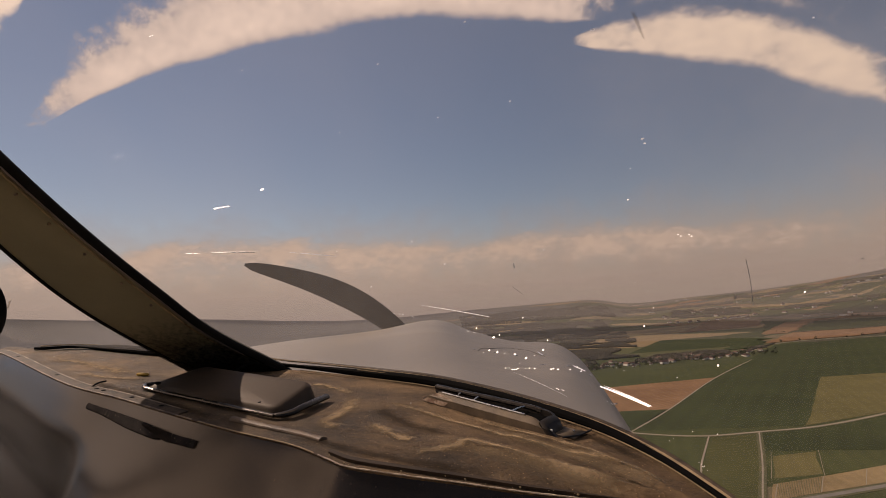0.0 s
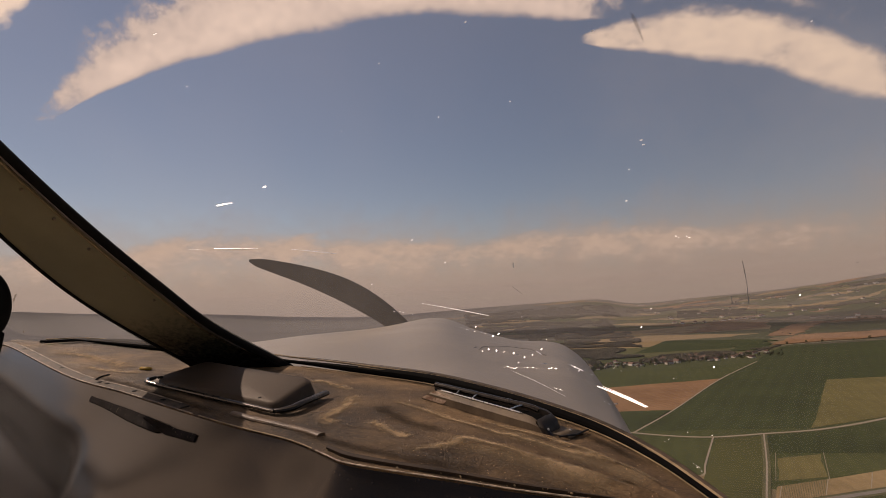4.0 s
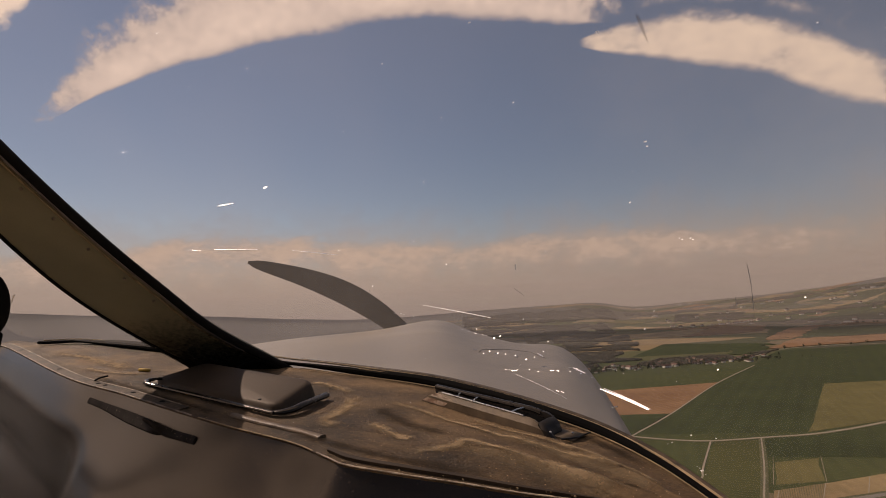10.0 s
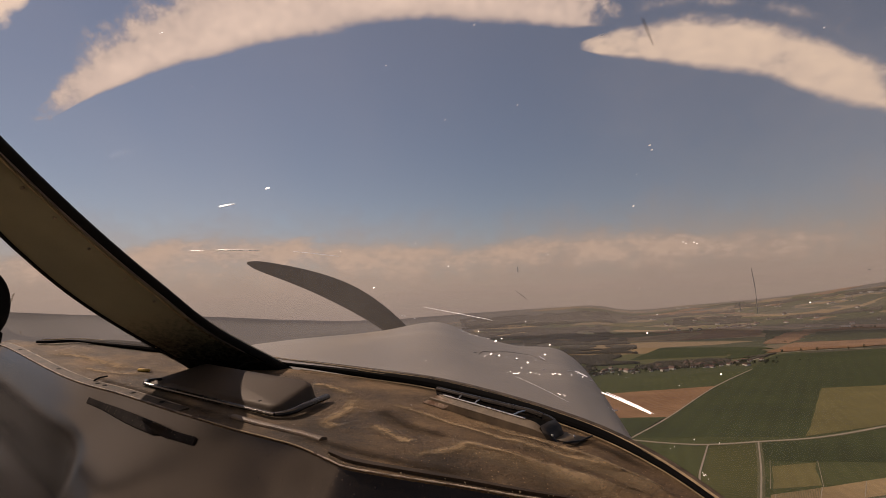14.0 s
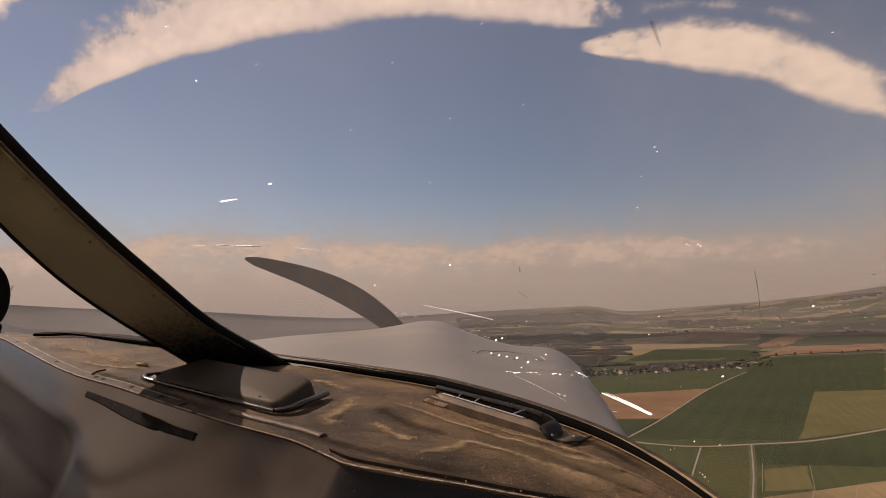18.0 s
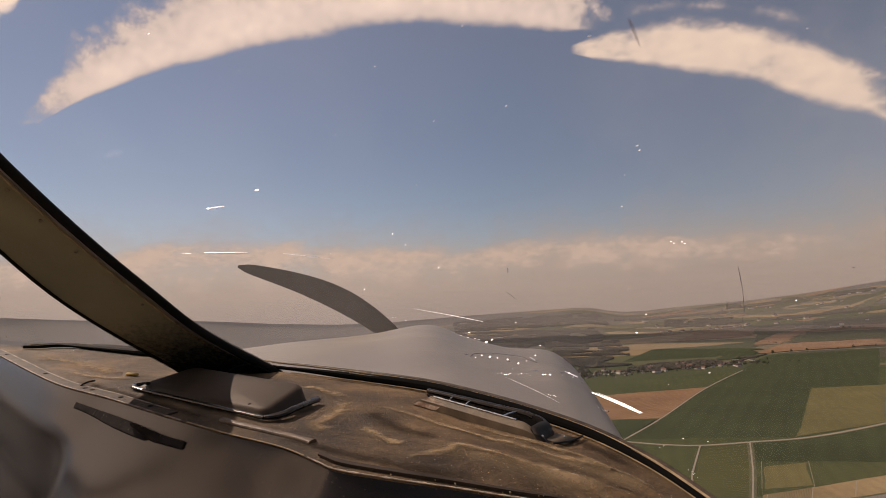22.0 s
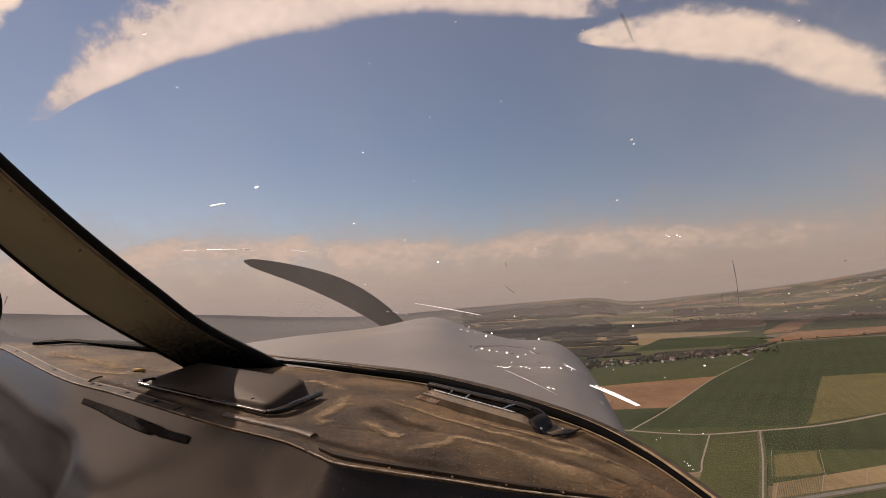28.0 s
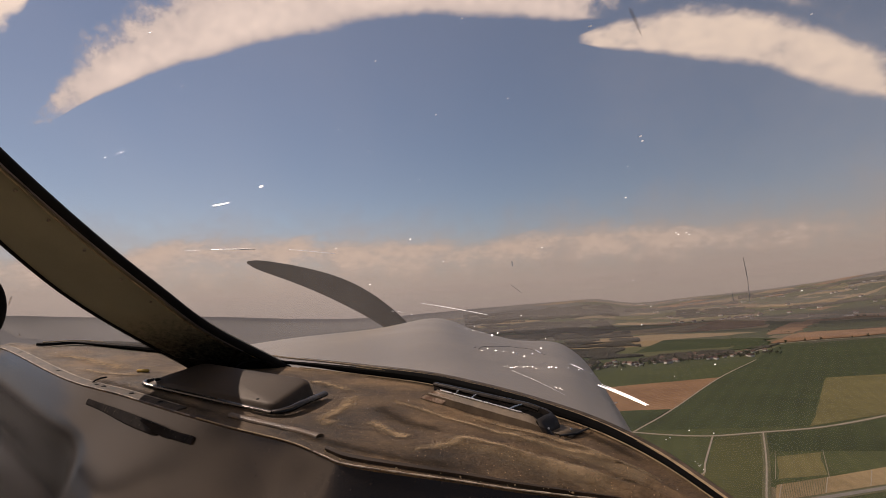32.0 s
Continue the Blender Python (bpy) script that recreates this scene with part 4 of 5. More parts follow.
# added glow that lifts the dim right-hand sky above its low haze
cloud("haze", [(4, 1.0), (20, 1.0), (45, 1.0), (75, 1.0), (100, 1.0)],
      [(4, 30), (20, 34), (45, 36), (75, 34), (100, 26)], sky_fill, "thin glowing film that brightens the sky away from the sun", r=4800, soft=(3.0, 1.6, 1.7, 3.0), puff=0)


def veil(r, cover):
    """A thin upright curtain of added glow for haze; it stands in the distance all round and thins out upwards."""
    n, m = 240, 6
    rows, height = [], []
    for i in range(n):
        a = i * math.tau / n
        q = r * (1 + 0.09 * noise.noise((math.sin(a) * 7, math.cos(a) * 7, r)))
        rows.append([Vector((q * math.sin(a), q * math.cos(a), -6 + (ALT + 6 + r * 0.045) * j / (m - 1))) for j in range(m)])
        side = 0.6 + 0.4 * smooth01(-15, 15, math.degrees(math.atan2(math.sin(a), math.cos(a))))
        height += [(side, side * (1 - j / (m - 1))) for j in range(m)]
    bm = bmesh.new()
    uv = bm.loops.layers.uv.new("across")
    grid = sheet(bm, rows)
    bm.verts.index_update()
    first, last = grid[0], grid[-1]
    for j in range(m - 1):
        bm.faces.new((last[j], first[j], first[j + 1], last[j + 1]))
    for f in bm.faces:
        for lp in f.loops:
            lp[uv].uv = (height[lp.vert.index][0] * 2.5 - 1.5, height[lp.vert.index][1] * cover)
    me = bpy.data.meshes.new("haze")
    bm.to_mesh(me)
    bm.free()
    me.materials.append(veil_glow)
    me.shade_smooth()
    return tagged(new("haze", me), "thin glowing sheet in place of haze over the plain", "haze", "", "structure")


# rings of added glow that pale the land step by step
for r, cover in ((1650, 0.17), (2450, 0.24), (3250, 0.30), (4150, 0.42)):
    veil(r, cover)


# ---- the aircraft: cowling and propeller ----
cowling = thing("engine_cowling", (0, 2.2, -1.0), "grey painted engine cowling with a raised centre", "engine cowling")
NEAR = curve([(-0.50, 1.16, -0.25), (-0.25, 1.02, -0.238), (-0.131, 0.965, -0.236), (-0.02, 0.905, -0.236), (0.07, 0.82, -0.238),
              (0.14, 0.74, -0.243), (0.195, 0.66, -0.252), (0.235, 0.56, -0.272), (0.25, 0.5, -0.40)], 64)
NOSE = curve([(-0.95, 2.2, -0.40), (-0.62, 2.2, -0.352), (-0.30, 2.2, -0.318), (-0.055, 2.2, -0.277), (0.10, 2.2, -0.325),
              (0.26, 2.2, -0.366), (0.46, 2.2, -0.39), (0.60, 2.2, -0.56), (0.66, 2.2, -0.95)], 64)
rows = [[a.lerp(b, t / 14) + Vector((0, 0, 0.012 * math.sin(math.pi * t / 14))) for a, b in zip(NEAR, NOSE)] for t in range(15)]
rows.append([p + Vector((-p.x * 0.05, 0.06, -0.02)) for p in NOSE])
rows.append([Vector((p.x * 0.85, 2.30, p.z - 0.10)) for p in NOSE])
rows.append([Vector((p.x * 0.8, 2.31, min(p.z - 0.4, -0.75))) for p in NOSE])
bm = bmesh.new()
slab(bm, rows, (0, 0, -0.012))
part("top_panel", bm, cowl_paint, cowling)
# small bright metal bars that stand for a row of glints
for k in range(7):
    s = k / 6
    p = Vector((0.075 + 0.17 * s, 1.30 + 0.1 * math.sin(k), 0))
    i = 30 + k * 4
    q = NEAR[min(i, 60)].lerp(NOSE[min(i, 60)], 0.45 + 0.04 * (k % 3)) + Vector((0, 0, 0.0115))
    bm = bmesh.new()
    box(bm, q, (0.02, 0.005, 0.0016), 0.3 + 0.2 * (k % 3), 0.0004)
    part("cowl_glint", bm, bare_metal, cowling)

bm = bmesh.new()
tube(bm, curve([NEAR[i].lerp(NOSE[i], t) + Vector((0, 0, 0.0125 * math.sin(math.pi * t))) for i, t in
                ((31, 0.44), (32, 0.51), (34, 0.56), (37, 0.66), (39, 0.695), (41, 0.695), (42, 0.63), (43, 0.58))], 40),
     [0.0028 * (0.7 + 0.6 * noise.noise((k * 0.5, 3, 1))) for k in range(40)], 6, 0.4)
part("panel_seam", bm, grime, cowling, "dark smudged panel seam")

HUB = Vector((-0.035, 2.45, -0.516))
propeller = thing("propeller", HUB, "matt black sabre-bladed propeller standing at a slant", "propeller")
bm = bmesh.new()
tube(bm, [HUB + Vector((0, -0.10, 0)), HUB + Vector((0, 0.06, 0))], 0.038, 20, up=Vector((0, 0, 1)))
part("hub", bm, blade_paint, propeller)
bm = bmesh.new()
tube(bm, [HUB + Vector((0, 0.05 + 0.025 * k, 0)) for k in range(9)], [0.045 * math.sqrt(max(0.02, 1 - (k / 8) ** 2)) for k in range(9)], 20)
part("spinner", bm, blade_paint, propeller)


def blade(turn):
    """A tapered, twisted blade with a rounded tip, swept like a sabre."""
    rows = []
    for k in range(26):
        s = k / 25
        rad = 0.05 + 0.94 * s
        chord = 0.128 * (0.55 + 0.45 * math.sin(min(1, s * 2.2) * math.pi / 2)) * (1 - 0.52 * smooth01(0.45, 1.0, s)) * math.sqrt(max(0.04, 1 - s ** 14))
        tw = radians(38 - 24 * s)
        droop = -0.085 * math.sin(math.pi * s ** 0.9)
        ring = []
        for j in range(14):
            a = j * math.tau / 14
            c, th = math.cos(a) * chord / 2, math.sin(a) * chord * (0.11 - 0.06 * s)
            ring.append(Matrix.Rotation(turn, 3, "Y") @ Vector((rad, c * math.sin(tw) + th * math.cos(tw), c * math.cos(tw) - th * math.sin(tw) + droop)) + HUB)
        rows.append(ring)
    bm = bmesh.new()
    vs = sheet(bm, rows, True)
    bm.faces.new(vs[0]), bm.faces.new(vs[-1][::-1])
    part("blade", bm, blade_paint, propeller)


blade(radians(180 + 28))
blade(radians(28))

# ---- glareshield ----
SEAM = [(-1.06, 1.26), (-0.975, 1.203), (-0.663, 0.938), (-0.502, 0.832), (-0.371, 0.742), (-0.267, 0.674), (-0.183, 0.625), (-0.131, 0.58),
        (-0.106, 0.559), (-0.047, 0.5365), (0.0086, 0.518), (0.06, 0.499), (0.108, 0.485), (0.154, 0.471), (0.20, 0.44)]
SILL = [(-1.06, 1.32), (-0.94, 1.283), (-0.848, 1.30), (-0.60, 1.20), (-0.45, 1.115), (-0.332, 1.044), (-0.235, 1.0), (-0.131, 0.947),
        (-0.031, 0.891), (0.0556, 0.816), (0.126, 0.737), (0.1807, 0.657), (0.215, 0.57), (0.2325, 0.483), (0.24, 0.42)]
DECK = -0.22
seam = curve([(*p, DECK) for p in SEAM], 110)
sill = curve([(*p, DECK) for p in SILL], 110)
rows = []
for i in range(110):
    row = []
    for j in range(30):
        v = j / 29
        p = seam[i].lerp(sill[i], v)
        p.z += (0.003 * noise.noise((p.x * 9, p.y * 9, 0)) + 0.0022 * noise.noise((p.x * 26, p.y * 26, 4))) * math.sin(math.pi * v)
        p.z += 0.008 * math.exp(-((v - 0.42 - 0.1 * math.sin(i / 17)) / 0.06) ** 2) * smooth01(60, 75, i)
        p.z += 0.0042 * (math.exp(-((v - 0.2 - 0.03 * math.sin(i / 9)) / 0.035) ** 2) + math.exp(-((v - 0.66) / 0.04) ** 2)) * smooth01(50, 80, i)
        row.append(p)
    rows.append(row)
pad_tree = kdtree.KDTree(110 * 30)
for k, p in enumerate([p for row in rows for p in row]):
    pad_tree.insert((p.x, p.y, 0), k)
pad_tree.balance()
pad_height = [p.z for row in rows for p in row]


def film(name, line, wide, material, owner, label, side=None):
    """A strip of dust or stain that fades towards its rim; it follows the pad unless a side is given."""
    n = len(line)
    rows, rim = [], []
    for k, p in enumerate(line):
        t = (line[min(k + 1, n - 1)] - line[max(k - 1, 0)]).normalized()
        s = side or Vector((t.y, -t.x, 0)).normalized()
        row = []
        for v in (-1, -0.66, -0.33, 0, 0.33, 0.66, 1):
            q = p + s * v * wide
            if not side:
                q.z = pad_height[pad_tree.find((q.x, q.y, 0))[1]] + 0.0018
            row.append(q)
            rim.append(min(1.0, 1 - abs(v), 5 * k / (n - 1), 5 * (1 - k / (n - 1))))
        rows.append(row)
    bm = bmesh.new()
    uv = bm.loops.layers.uv.new("across")
    sheet(bm, rows)
    bm.verts.index_update()
    for f in bm.faces:
        for lp in f.loops:
            lp[uv].uv = (0.0, rim[lp.vert.index])
    return part(name, bm, material, owner, label)


bm = bmesh.new()
slab(bm, rows, (0, 0, -0.02))
glareshield = thing("glareshield", (0, 0.8, DECK), "sun-bleached dusty brown glareshield top under the windscreen", "glareshield")
part("top_pad", bm, dash_vinyl, glareshield)
rows = []
for i in range(110):
    t = (seam[min(i + 1, 109)] - seam[max(i - 1, 0)]).normalized()
    back = Vector((t.y, -t.x, 0))
    row = []
    for j in range(22):
        v, x = j / 21, seam[i].x
        # a soft fold along the roll, a padded lobe low on it and a hollow beyond the lobe
        swell = 0.006 * math.sin(6.0 * v + 3.0 * x) + 0.022 * math.exp(-((x + 0.40) / 0.08) ** 2) * smooth01(0.25, 0.7, v)
        swell -= 0.06 * smooth01(-0.50, -0.60, x) * smooth01(0.22, 0.6, v)
        swell *= min(1.0, v * 3.5)
        down = 0.26 * v ** 1.15
        row.append(seam[i] + back * (0.135 * v + swell * 0.87) + Vector((0, 0, -0.002 - down + swell * 0.48)))
    rows.append(row)
roll = rows
bm = bmesh.new()
slab(bm, rows, (0, 0.0, -0.015))
part("front_roll", bm, hood_vinyl, glareshield, "glossy black padded front roll")
bm = bmesh.new()
tube(bm, [p + Vector((0, 0, 0.001)) for p in seam[2:34]], [0.0014 * (1 + 0.45 * noise.noise((k * 0.9, 3, 2))) for k in range(32)], 8, 0.6)
tube(bm, [p + Vector((0.010, 0.0145, 0.0022)) for p in seam[2:31]], [0.0013 * (1 + 0.5 * noise.noise((k * 0.9, 6, 2))) for k in range(29)], 8, 0.6)
part("edge_trim", bm, worn_trim, glareshield, "worn pale edge trim")
bm = bmesh.new()
slab(bm, [[p + Vector((0, 0, 0.0012)), p + Vector((0.004, 0.006, 0.0022)), p + Vector((0.010, 0.0145, 0.0024))] for p in seam[2:32]], (0, 0, -0.002))
part("trim_face", bm, trim_face, glareshield, "dull brown face of the edge trim")
for k in (9, 14, 19, 20, 24, 28):
    bm = bmesh.new()
    bmesh.ops.create_uvsphere(bm, u_segments=10, v_segments=6, radius=0.0032, matrix=Matrix.Translation(seam[k] + Vector((0.006, 0.008, 0.0024))) @ Matrix.Diagonal((1.3, 1, 0.4, 1)))
    part("screw", bm, rubber, glareshield)
bm = bmesh.new()
tube(bm, [p + Vector((0, 0, 0.001)) for p in seam[34:52]], 0.0011, 8, 0.6)
part("seam_bead", bm, dust, glareshield, "thin worn seam bead")
bm = bmesh.new()
tube(bm, [p + Vector((0, 0, 0.001)) for p in seam[52:108]], [0.0013 * max(0.35, 0.85 + 1.1 * noise.noise((k * 0.8, 7, 0))) for k in range(56)], 8, 0.6)
part("seam_bead", bm, piping, glareshield, "broken pale seam piping")
bm = bmesh.new()
tube(bm, [p + Vector((0.015, 0.027, 0.001)) for p in seam[36:50]], [0.0055 * (1 + 0.12 * noise.noise((k * 0.8, 2, 5))) for k in range(13)] + [0.0065], 10, 0.6)
part("edge_trim", bm, worn_strip, glareshield, "second length of worn edge trim with a blunt end")

for line, wide, soil, say in (
        (((-0.075, 0.602), (-0.0086, 0.595), (0.0227, 0.608), (0.058, 0.583), (0.0996, 0.5476), (0.136, 0.5145), (0.168, 0.485)), 0.012, dust_film, "pale dusty streak"),
        (((-0.122, 0.822), (-0.05, 0.758), (0.0116, 0.70), (0.0764, 0.638), (0.132, 0.593), (0.171, 0.559), (0.197, 0.521)), 0.0075, dust_film, "faint dusty crease"),
        (((0.0045, 0.732), (0.07, 0.668), (0.13, 0.61), (0.17, 0.56), (0.208, 0.4965)), 0.0045, dust_film, "thin dusty crease"),
        (((-0.235, 0.905), (-0.197, 0.891), (-0.142, 0.839)), 0.016, dust_film, "dusty fold"),
        (((-0.145, 0.845), (-0.144, 0.758), (-0.160, 0.70), (-0.135, 0.675)), 0.02, dust_film, "broad dusty patch"),
        (((-0.105, 0.70), (-0.07, 0.655), (-0.04, 0.625)), 0.013, dust_film, "dusty smear"),
        (((-0.86, 1.15), (-0.76, 1.12), (-0.66, 1.05), (-0.57, 0.99)), 0.03, dust_film, "pale worn patch"),
        (((-0.70, 1.02), (-0.60, 0.97), (-0.53, 0.955)), 0.014, dust_film, "pale worn patch"),
        (((-0.02, 0.625), (0.05, 0.575), (0.11, 0.525), (0.165, 0.485)), 0.034, thin_dust, "broad thin film of dust"),
        (((0.03, 0.69), (0.10, 0.615), (0.16, 0.55), (0.20, 0.49)), 0.024, thin_dust, "thin film of dust"),
        (((-0.11, 0.775), (-0.06, 0.70), (0.0, 0.64)), 0.025, dark_film, "dark scuffed stain"),
        (((-0.20, 0.66), (-0.13, 0.62), (-0.05, 0.575), (0.06, 0.53)), 0.016, dark_film, "dark ragged edge"),
        (((-0.64, 0.955), (-0.52, 0.875), (-0.40, 0.79), (-0.28, 0.705)), 0.014, dark_film, "dark ragged edge"),
        (((-0.05, 0.86), (0.05, 0.775), (0.12, 0.70), (0.175, 0.62), (0.21, 0.53)), 0.012, dark_film, "dark ragged edge below the gasket")):
    film("stain" if soil is dark_film else "dust_patch", curve([(*p, DECK) for p in line], 40), wide, soil, glareshield, say)
bm = bmesh.new()
slab(bm, [[p.lerp(sill[54 + k], 0.035) + Vector((0, 0, 0.0035)), p.lerp(sill[54 + k], 0.058) + Vector((0, 0, 0.0035))] for k, p in enumerate(seam[54:106])], (0, 0, -0.004))
part("seam_strip", bm, box_plastic, glareshield, "dark strip behind the seam", smooth=False)
for k in range(25):
    q = seam[54 + k * 2 + k % 2].lerp(sill[54 + k * 2], rng.uniform(0.004, 0.06)) + Vector((rng.uniform(-0.012, 0.012), 0, 0)) + Vector((0, 0, 0.003))
    bm = bmesh.new()
    clump(bm, q, 0.0007 + 0.0007 * (k % 4 == 0), rng)
    part("crumb", bm, dust, glareshield, "pale crumb of dirt", smooth=False)
# scattered crumbs; every third is metal, added for a glint
for k in range(46):
    i, v = rng.randrange(6, 106), rng.uniform(0.06, 0.92) ** 1.3
    q = seam[i].lerp(sill[i], v)
    q.z = pad_height[pad_tree.find((q.x, q.y, 0))[1]] + 0.0006
    bm = bmesh.new()
    clump(bm, q, rng.uniform(0.0004, 0.001) * (0.6 + q.y * 0.7), rng)
    part("crumb", bm, dust if k % 3 else bare_metal, glareshield, "pale crumb of dirt" if k % 3 else "bright metal speck added as a glint", smooth=False)
bm = bmesh.new()
box(bm, (-0.553, 0.985, -0.2165), (0.024, 0.006, 0.005), -0.15, 0.0015)
part("chip", bm, ochre_chip, glareshield, "ochre chip of foam")
film("dust_patch", curve([(-0.54, 0.984, DECK), (-0.50, 0.975, DECK), (-0.46, 0.966, DECK)], 14), 0.004, dust_film, glareshield, "pale streak of dust")

# windscreen sill gasket
bm = bmesh.new()
tube(bm, [p + Vector((0.0, 0.006, 0.006)) * p.y for p in sill[38:]], [0.0122 * p.y * (0.3 + 0.7 * smooth01(2, 26, k)) * (1 - 0.35 * smooth01(36, 66, k)) for k, p in enumerate(sill[38:])], 10, 0.8)
part("gasket", bm, gasket_rubber, glareshield, "black rubber windscreen gasket")
bm = bmesh.new()
tube(bm, [p + Vector((0.003, 0.010, 0.0135)) * p.y for p in sill[38:]], [0.0017 * p.y for p in sill[38:]], 8)
part("gasket_lip", bm, dust, glareshield, "pale edge of the gasket")
bm = bmesh.new()
tube(bm, [p + Vector((0.009, 0.019, 0.012)) * p.y for p in sill[42:]], [0.0062 * p.y * (0.3 + 0.7 * smooth01(0, 20, k)) for k, p in enumerate(sill[42:])], 10, 0.7)
part("gasket_strip", bm, trim_face, glareshield, "weathered brown sealing strip")
bm = bmesh.new()
tube(bm, [p + Vector((-0.006, -0.010, 0.0035)) * p.y for p in sill[44:]], [0.0014 * p.y for p in sill[44:]], 8, 0.7)
part("gasket_lip", bm, dust, glareshield, "pale inner edge of the gasket")
bm = bmesh.new()
tube(bm, [p + Vector((0.002, 0.001, 0.0125)) * p.y for p in sill[52:]], [0.0009 * p.y for p in sill[52:]], 6)
part("gasket_lip", bm, dust, glareshield, "fine brown line on the gasket")
bm = bmesh.new()
tube(bm, [p + Vector((-0.006, -0.022, 0.005)) for p in sill[7:34]], [0.0045 + 0.0095 * smooth01(8, 13, k) for k in range(27)], 8, 0.75)
part("gasket", bm, gasket_rubber, glareshield, "black rubber side-window gasket")
bm = bmesh.new()
tube(bm, [p + Vector((-0.006, -0.022, 0.0105)) for p in sill[8:20]], 0.0016, 6)
part("gasket_lip", bm, dust, glareshield, "pale worn edge of the side gasket")

# defroster cover
cover = thing("defroster_cover", (-0.36, 0.86, DECK), "dark brown plastic defroster cover with sloping sides", "duct cover")
foot = [Vector(p) for p in ((-0.503, 0.891, -0.219), (-0.218, 0.717, -0.219), (-0.193, 0.822, -0.219), (-0.44, 0.985, -0.219))]
head = [Vector(p) for p in ((-0.486, 0.895, -0.2115), (-0.234, 0.732, -0.2065), (-0.203, 0.812, -0.1925), (-0.428, 0.950, -0.1945))]


def rounded(quad, turn_in):
    """A quad with its corners rounded off."""
    out = []
    for k in range(4):
        a, b, c = quad[k - 1], quad[k], quad[(k + 1) % 4]
        p, q = b + (a - b).normalized() * turn_in, b + (c - b).normalized() * turn_in
        out += [p * (1 - u) ** 2 + b * 2 * u * (1 - u) + q * u * u for u in (0, 0.2, 0.4, 0.6, 0.8, 1)]
    return out


mid = sum(head, Vector()) / 4
levels = [rounded(foot, 0.03)]
for u, grow in ((0.25, 1.0), (0.6, 1.0), (0.85, 0.995), (0.97, 0.97), (1.0, 0.93), (1.03, 0.8), (1.05, 0.5), (1.055, 0.1)):
    ring = [p.lerp(q, min(1.0, u)) for p, q in zip(rounded(foot, 0.03), rounded(head, 0.016))]
    levels.append([mid.lerp(p, grow) if u > 0.9 else p for p in ring])
    for p in levels[-1]:
        p.z += max(0.0, u - 1.0) * 0.05
bm = bmesh.new()
vs = sheet(bm, levels, True)
bm.faces.new(vs[-1])
bm.faces.new(vs[0][::-1])
part("shell", bm, box_plastic, cover)
bm = bmesh.new()
tube(bm, curve([foot[0] + Vector((0.006, 0.03, 0.001)), foot[0] + Vector((-0.002, 0.016, 0.002)), foot[0] + Vector((0.008, -0.001, 0.003)), foot[0] + Vector((0.03, -0.020, 0.003)), foot[1] + Vector((-0.04, 0.020, 0.004)),
                foot[1] + Vector((-0.014, 0.007, 0.004)), foot[1] + Vector((0.006, 0.012, 0.006)), foot[1] + Vector((0.018, 0.036, 0.008)), foot[2] + Vector((0.010, -0.012, 0.005))], 60), [0.0036] * 34 + [0.0036 + 0.002 * smooth01(0, 10, k) for k in range(26)], 10, 0.75)
part("flange", bm, glossy_rim, cover, "rounded black flange")
for p in ((-0.472, 0.883, -0.2085), (-0.262, 0.757, -0.2075)):
    bm = bmesh.new()
    bmesh.ops.create_uvsphere(bm, u_segments=10, v_segments=6, radius=0.004, matrix=Matrix.Translation(p) @ Matrix.Diagonal((1.3, 1, 0.6, 1)))
    part("screw", bm, rubber, cover)
for line in (((-0.592, 0.903, -0.219), (-0.588, 0.905, -0.215), (-0.582, 0.91, -0.2125), (-0.576, 0.916, -0.212)),
             ((-0.385, 0.975, -0.214), (-0.375, 0.98, -0.205), (-0.358, 0.99, -0.2), (-0.345, 0.99, -0.2))):
    hook = thing("wire_clip", line[0], "small bent black wire clip on the glareshield", "clip", "wire clips")
    bm = bmesh.new()
    tube(bm, curve(line, 12), 0.0014, 8)
    part("wire", bm, rubber, hook)

# windscreen vent
vent = thing("windscreen_vent", (0.06, 0.75, DECK), "raised demister duct with a dark slot and bright lip", "air vent")
FRONT = [Vector((-0.041, 0.805, -0.2195)), Vector((0.113, 0.642, -0.2195))]
LIP = [Vector((-0.0165, 0.788, -0.2025)), Vector((0.106, 0.658, -0.2025))]
BACK = [Vector((-0.021, 0.815, -0.2015)), Vector((0.127, 0.680, -0.2015))]
body, lip_line, back_line = [], [], []
for k in range(25):
    s = k / 24
    f, p, q = FRONT[0].lerp(FRONT[1], s), LIP[0].lerp(LIP[1], s), BACK[0].lerp(BACK[1], s)
    sink = 0.004 * smooth01(0.93, 1.0, s) ** 1.5
    p, q = p - Vector((0, 0, sink)), q - Vector((0, 0, sink))
    body.append([f, f.lerp(p, 0.5) + Vector((-0.002, -0.002, 0.0015)), p + Vector((-0.001, -0.001, -0.002)), p, p + Vector((0.002, 0.003, -0.001)), p + Vector((0.003, 0.004, -0.008))])
    lip_line.append(p + Vector((0, 0, 0.0006)))
    back_line.append(q)
bm = bmesh.new()
slab(bm, body, (0.002, 0.003, -0.003))
part("duct_face", bm, vent_plastic, vent, "dusty brown sloping face")
# black slab stands in for the shaded depth of the slot
bm = bmesh.new()
slab(bm, [[p + Vector((0.002, 0.003, -0.006)), q + Vector((0, 0, -0.006))] for p, q in zip(lip_line, back_line)], (0, 0, -0.003))
part("slot", bm, gasket_rubber, vent, "black slab for the dark of the air slot", smooth=False)
bm = bmesh.new()
tube(bm, lip_line[1:22], [0.0015 * (0.6 + 0.6 * abs(noise.noise((k * 0.7, 4, 0)))) for k in range(21)], 6)
part("lip", bm, bare_metal, vent, "bright worn metal lip")
bm = bmesh.new()
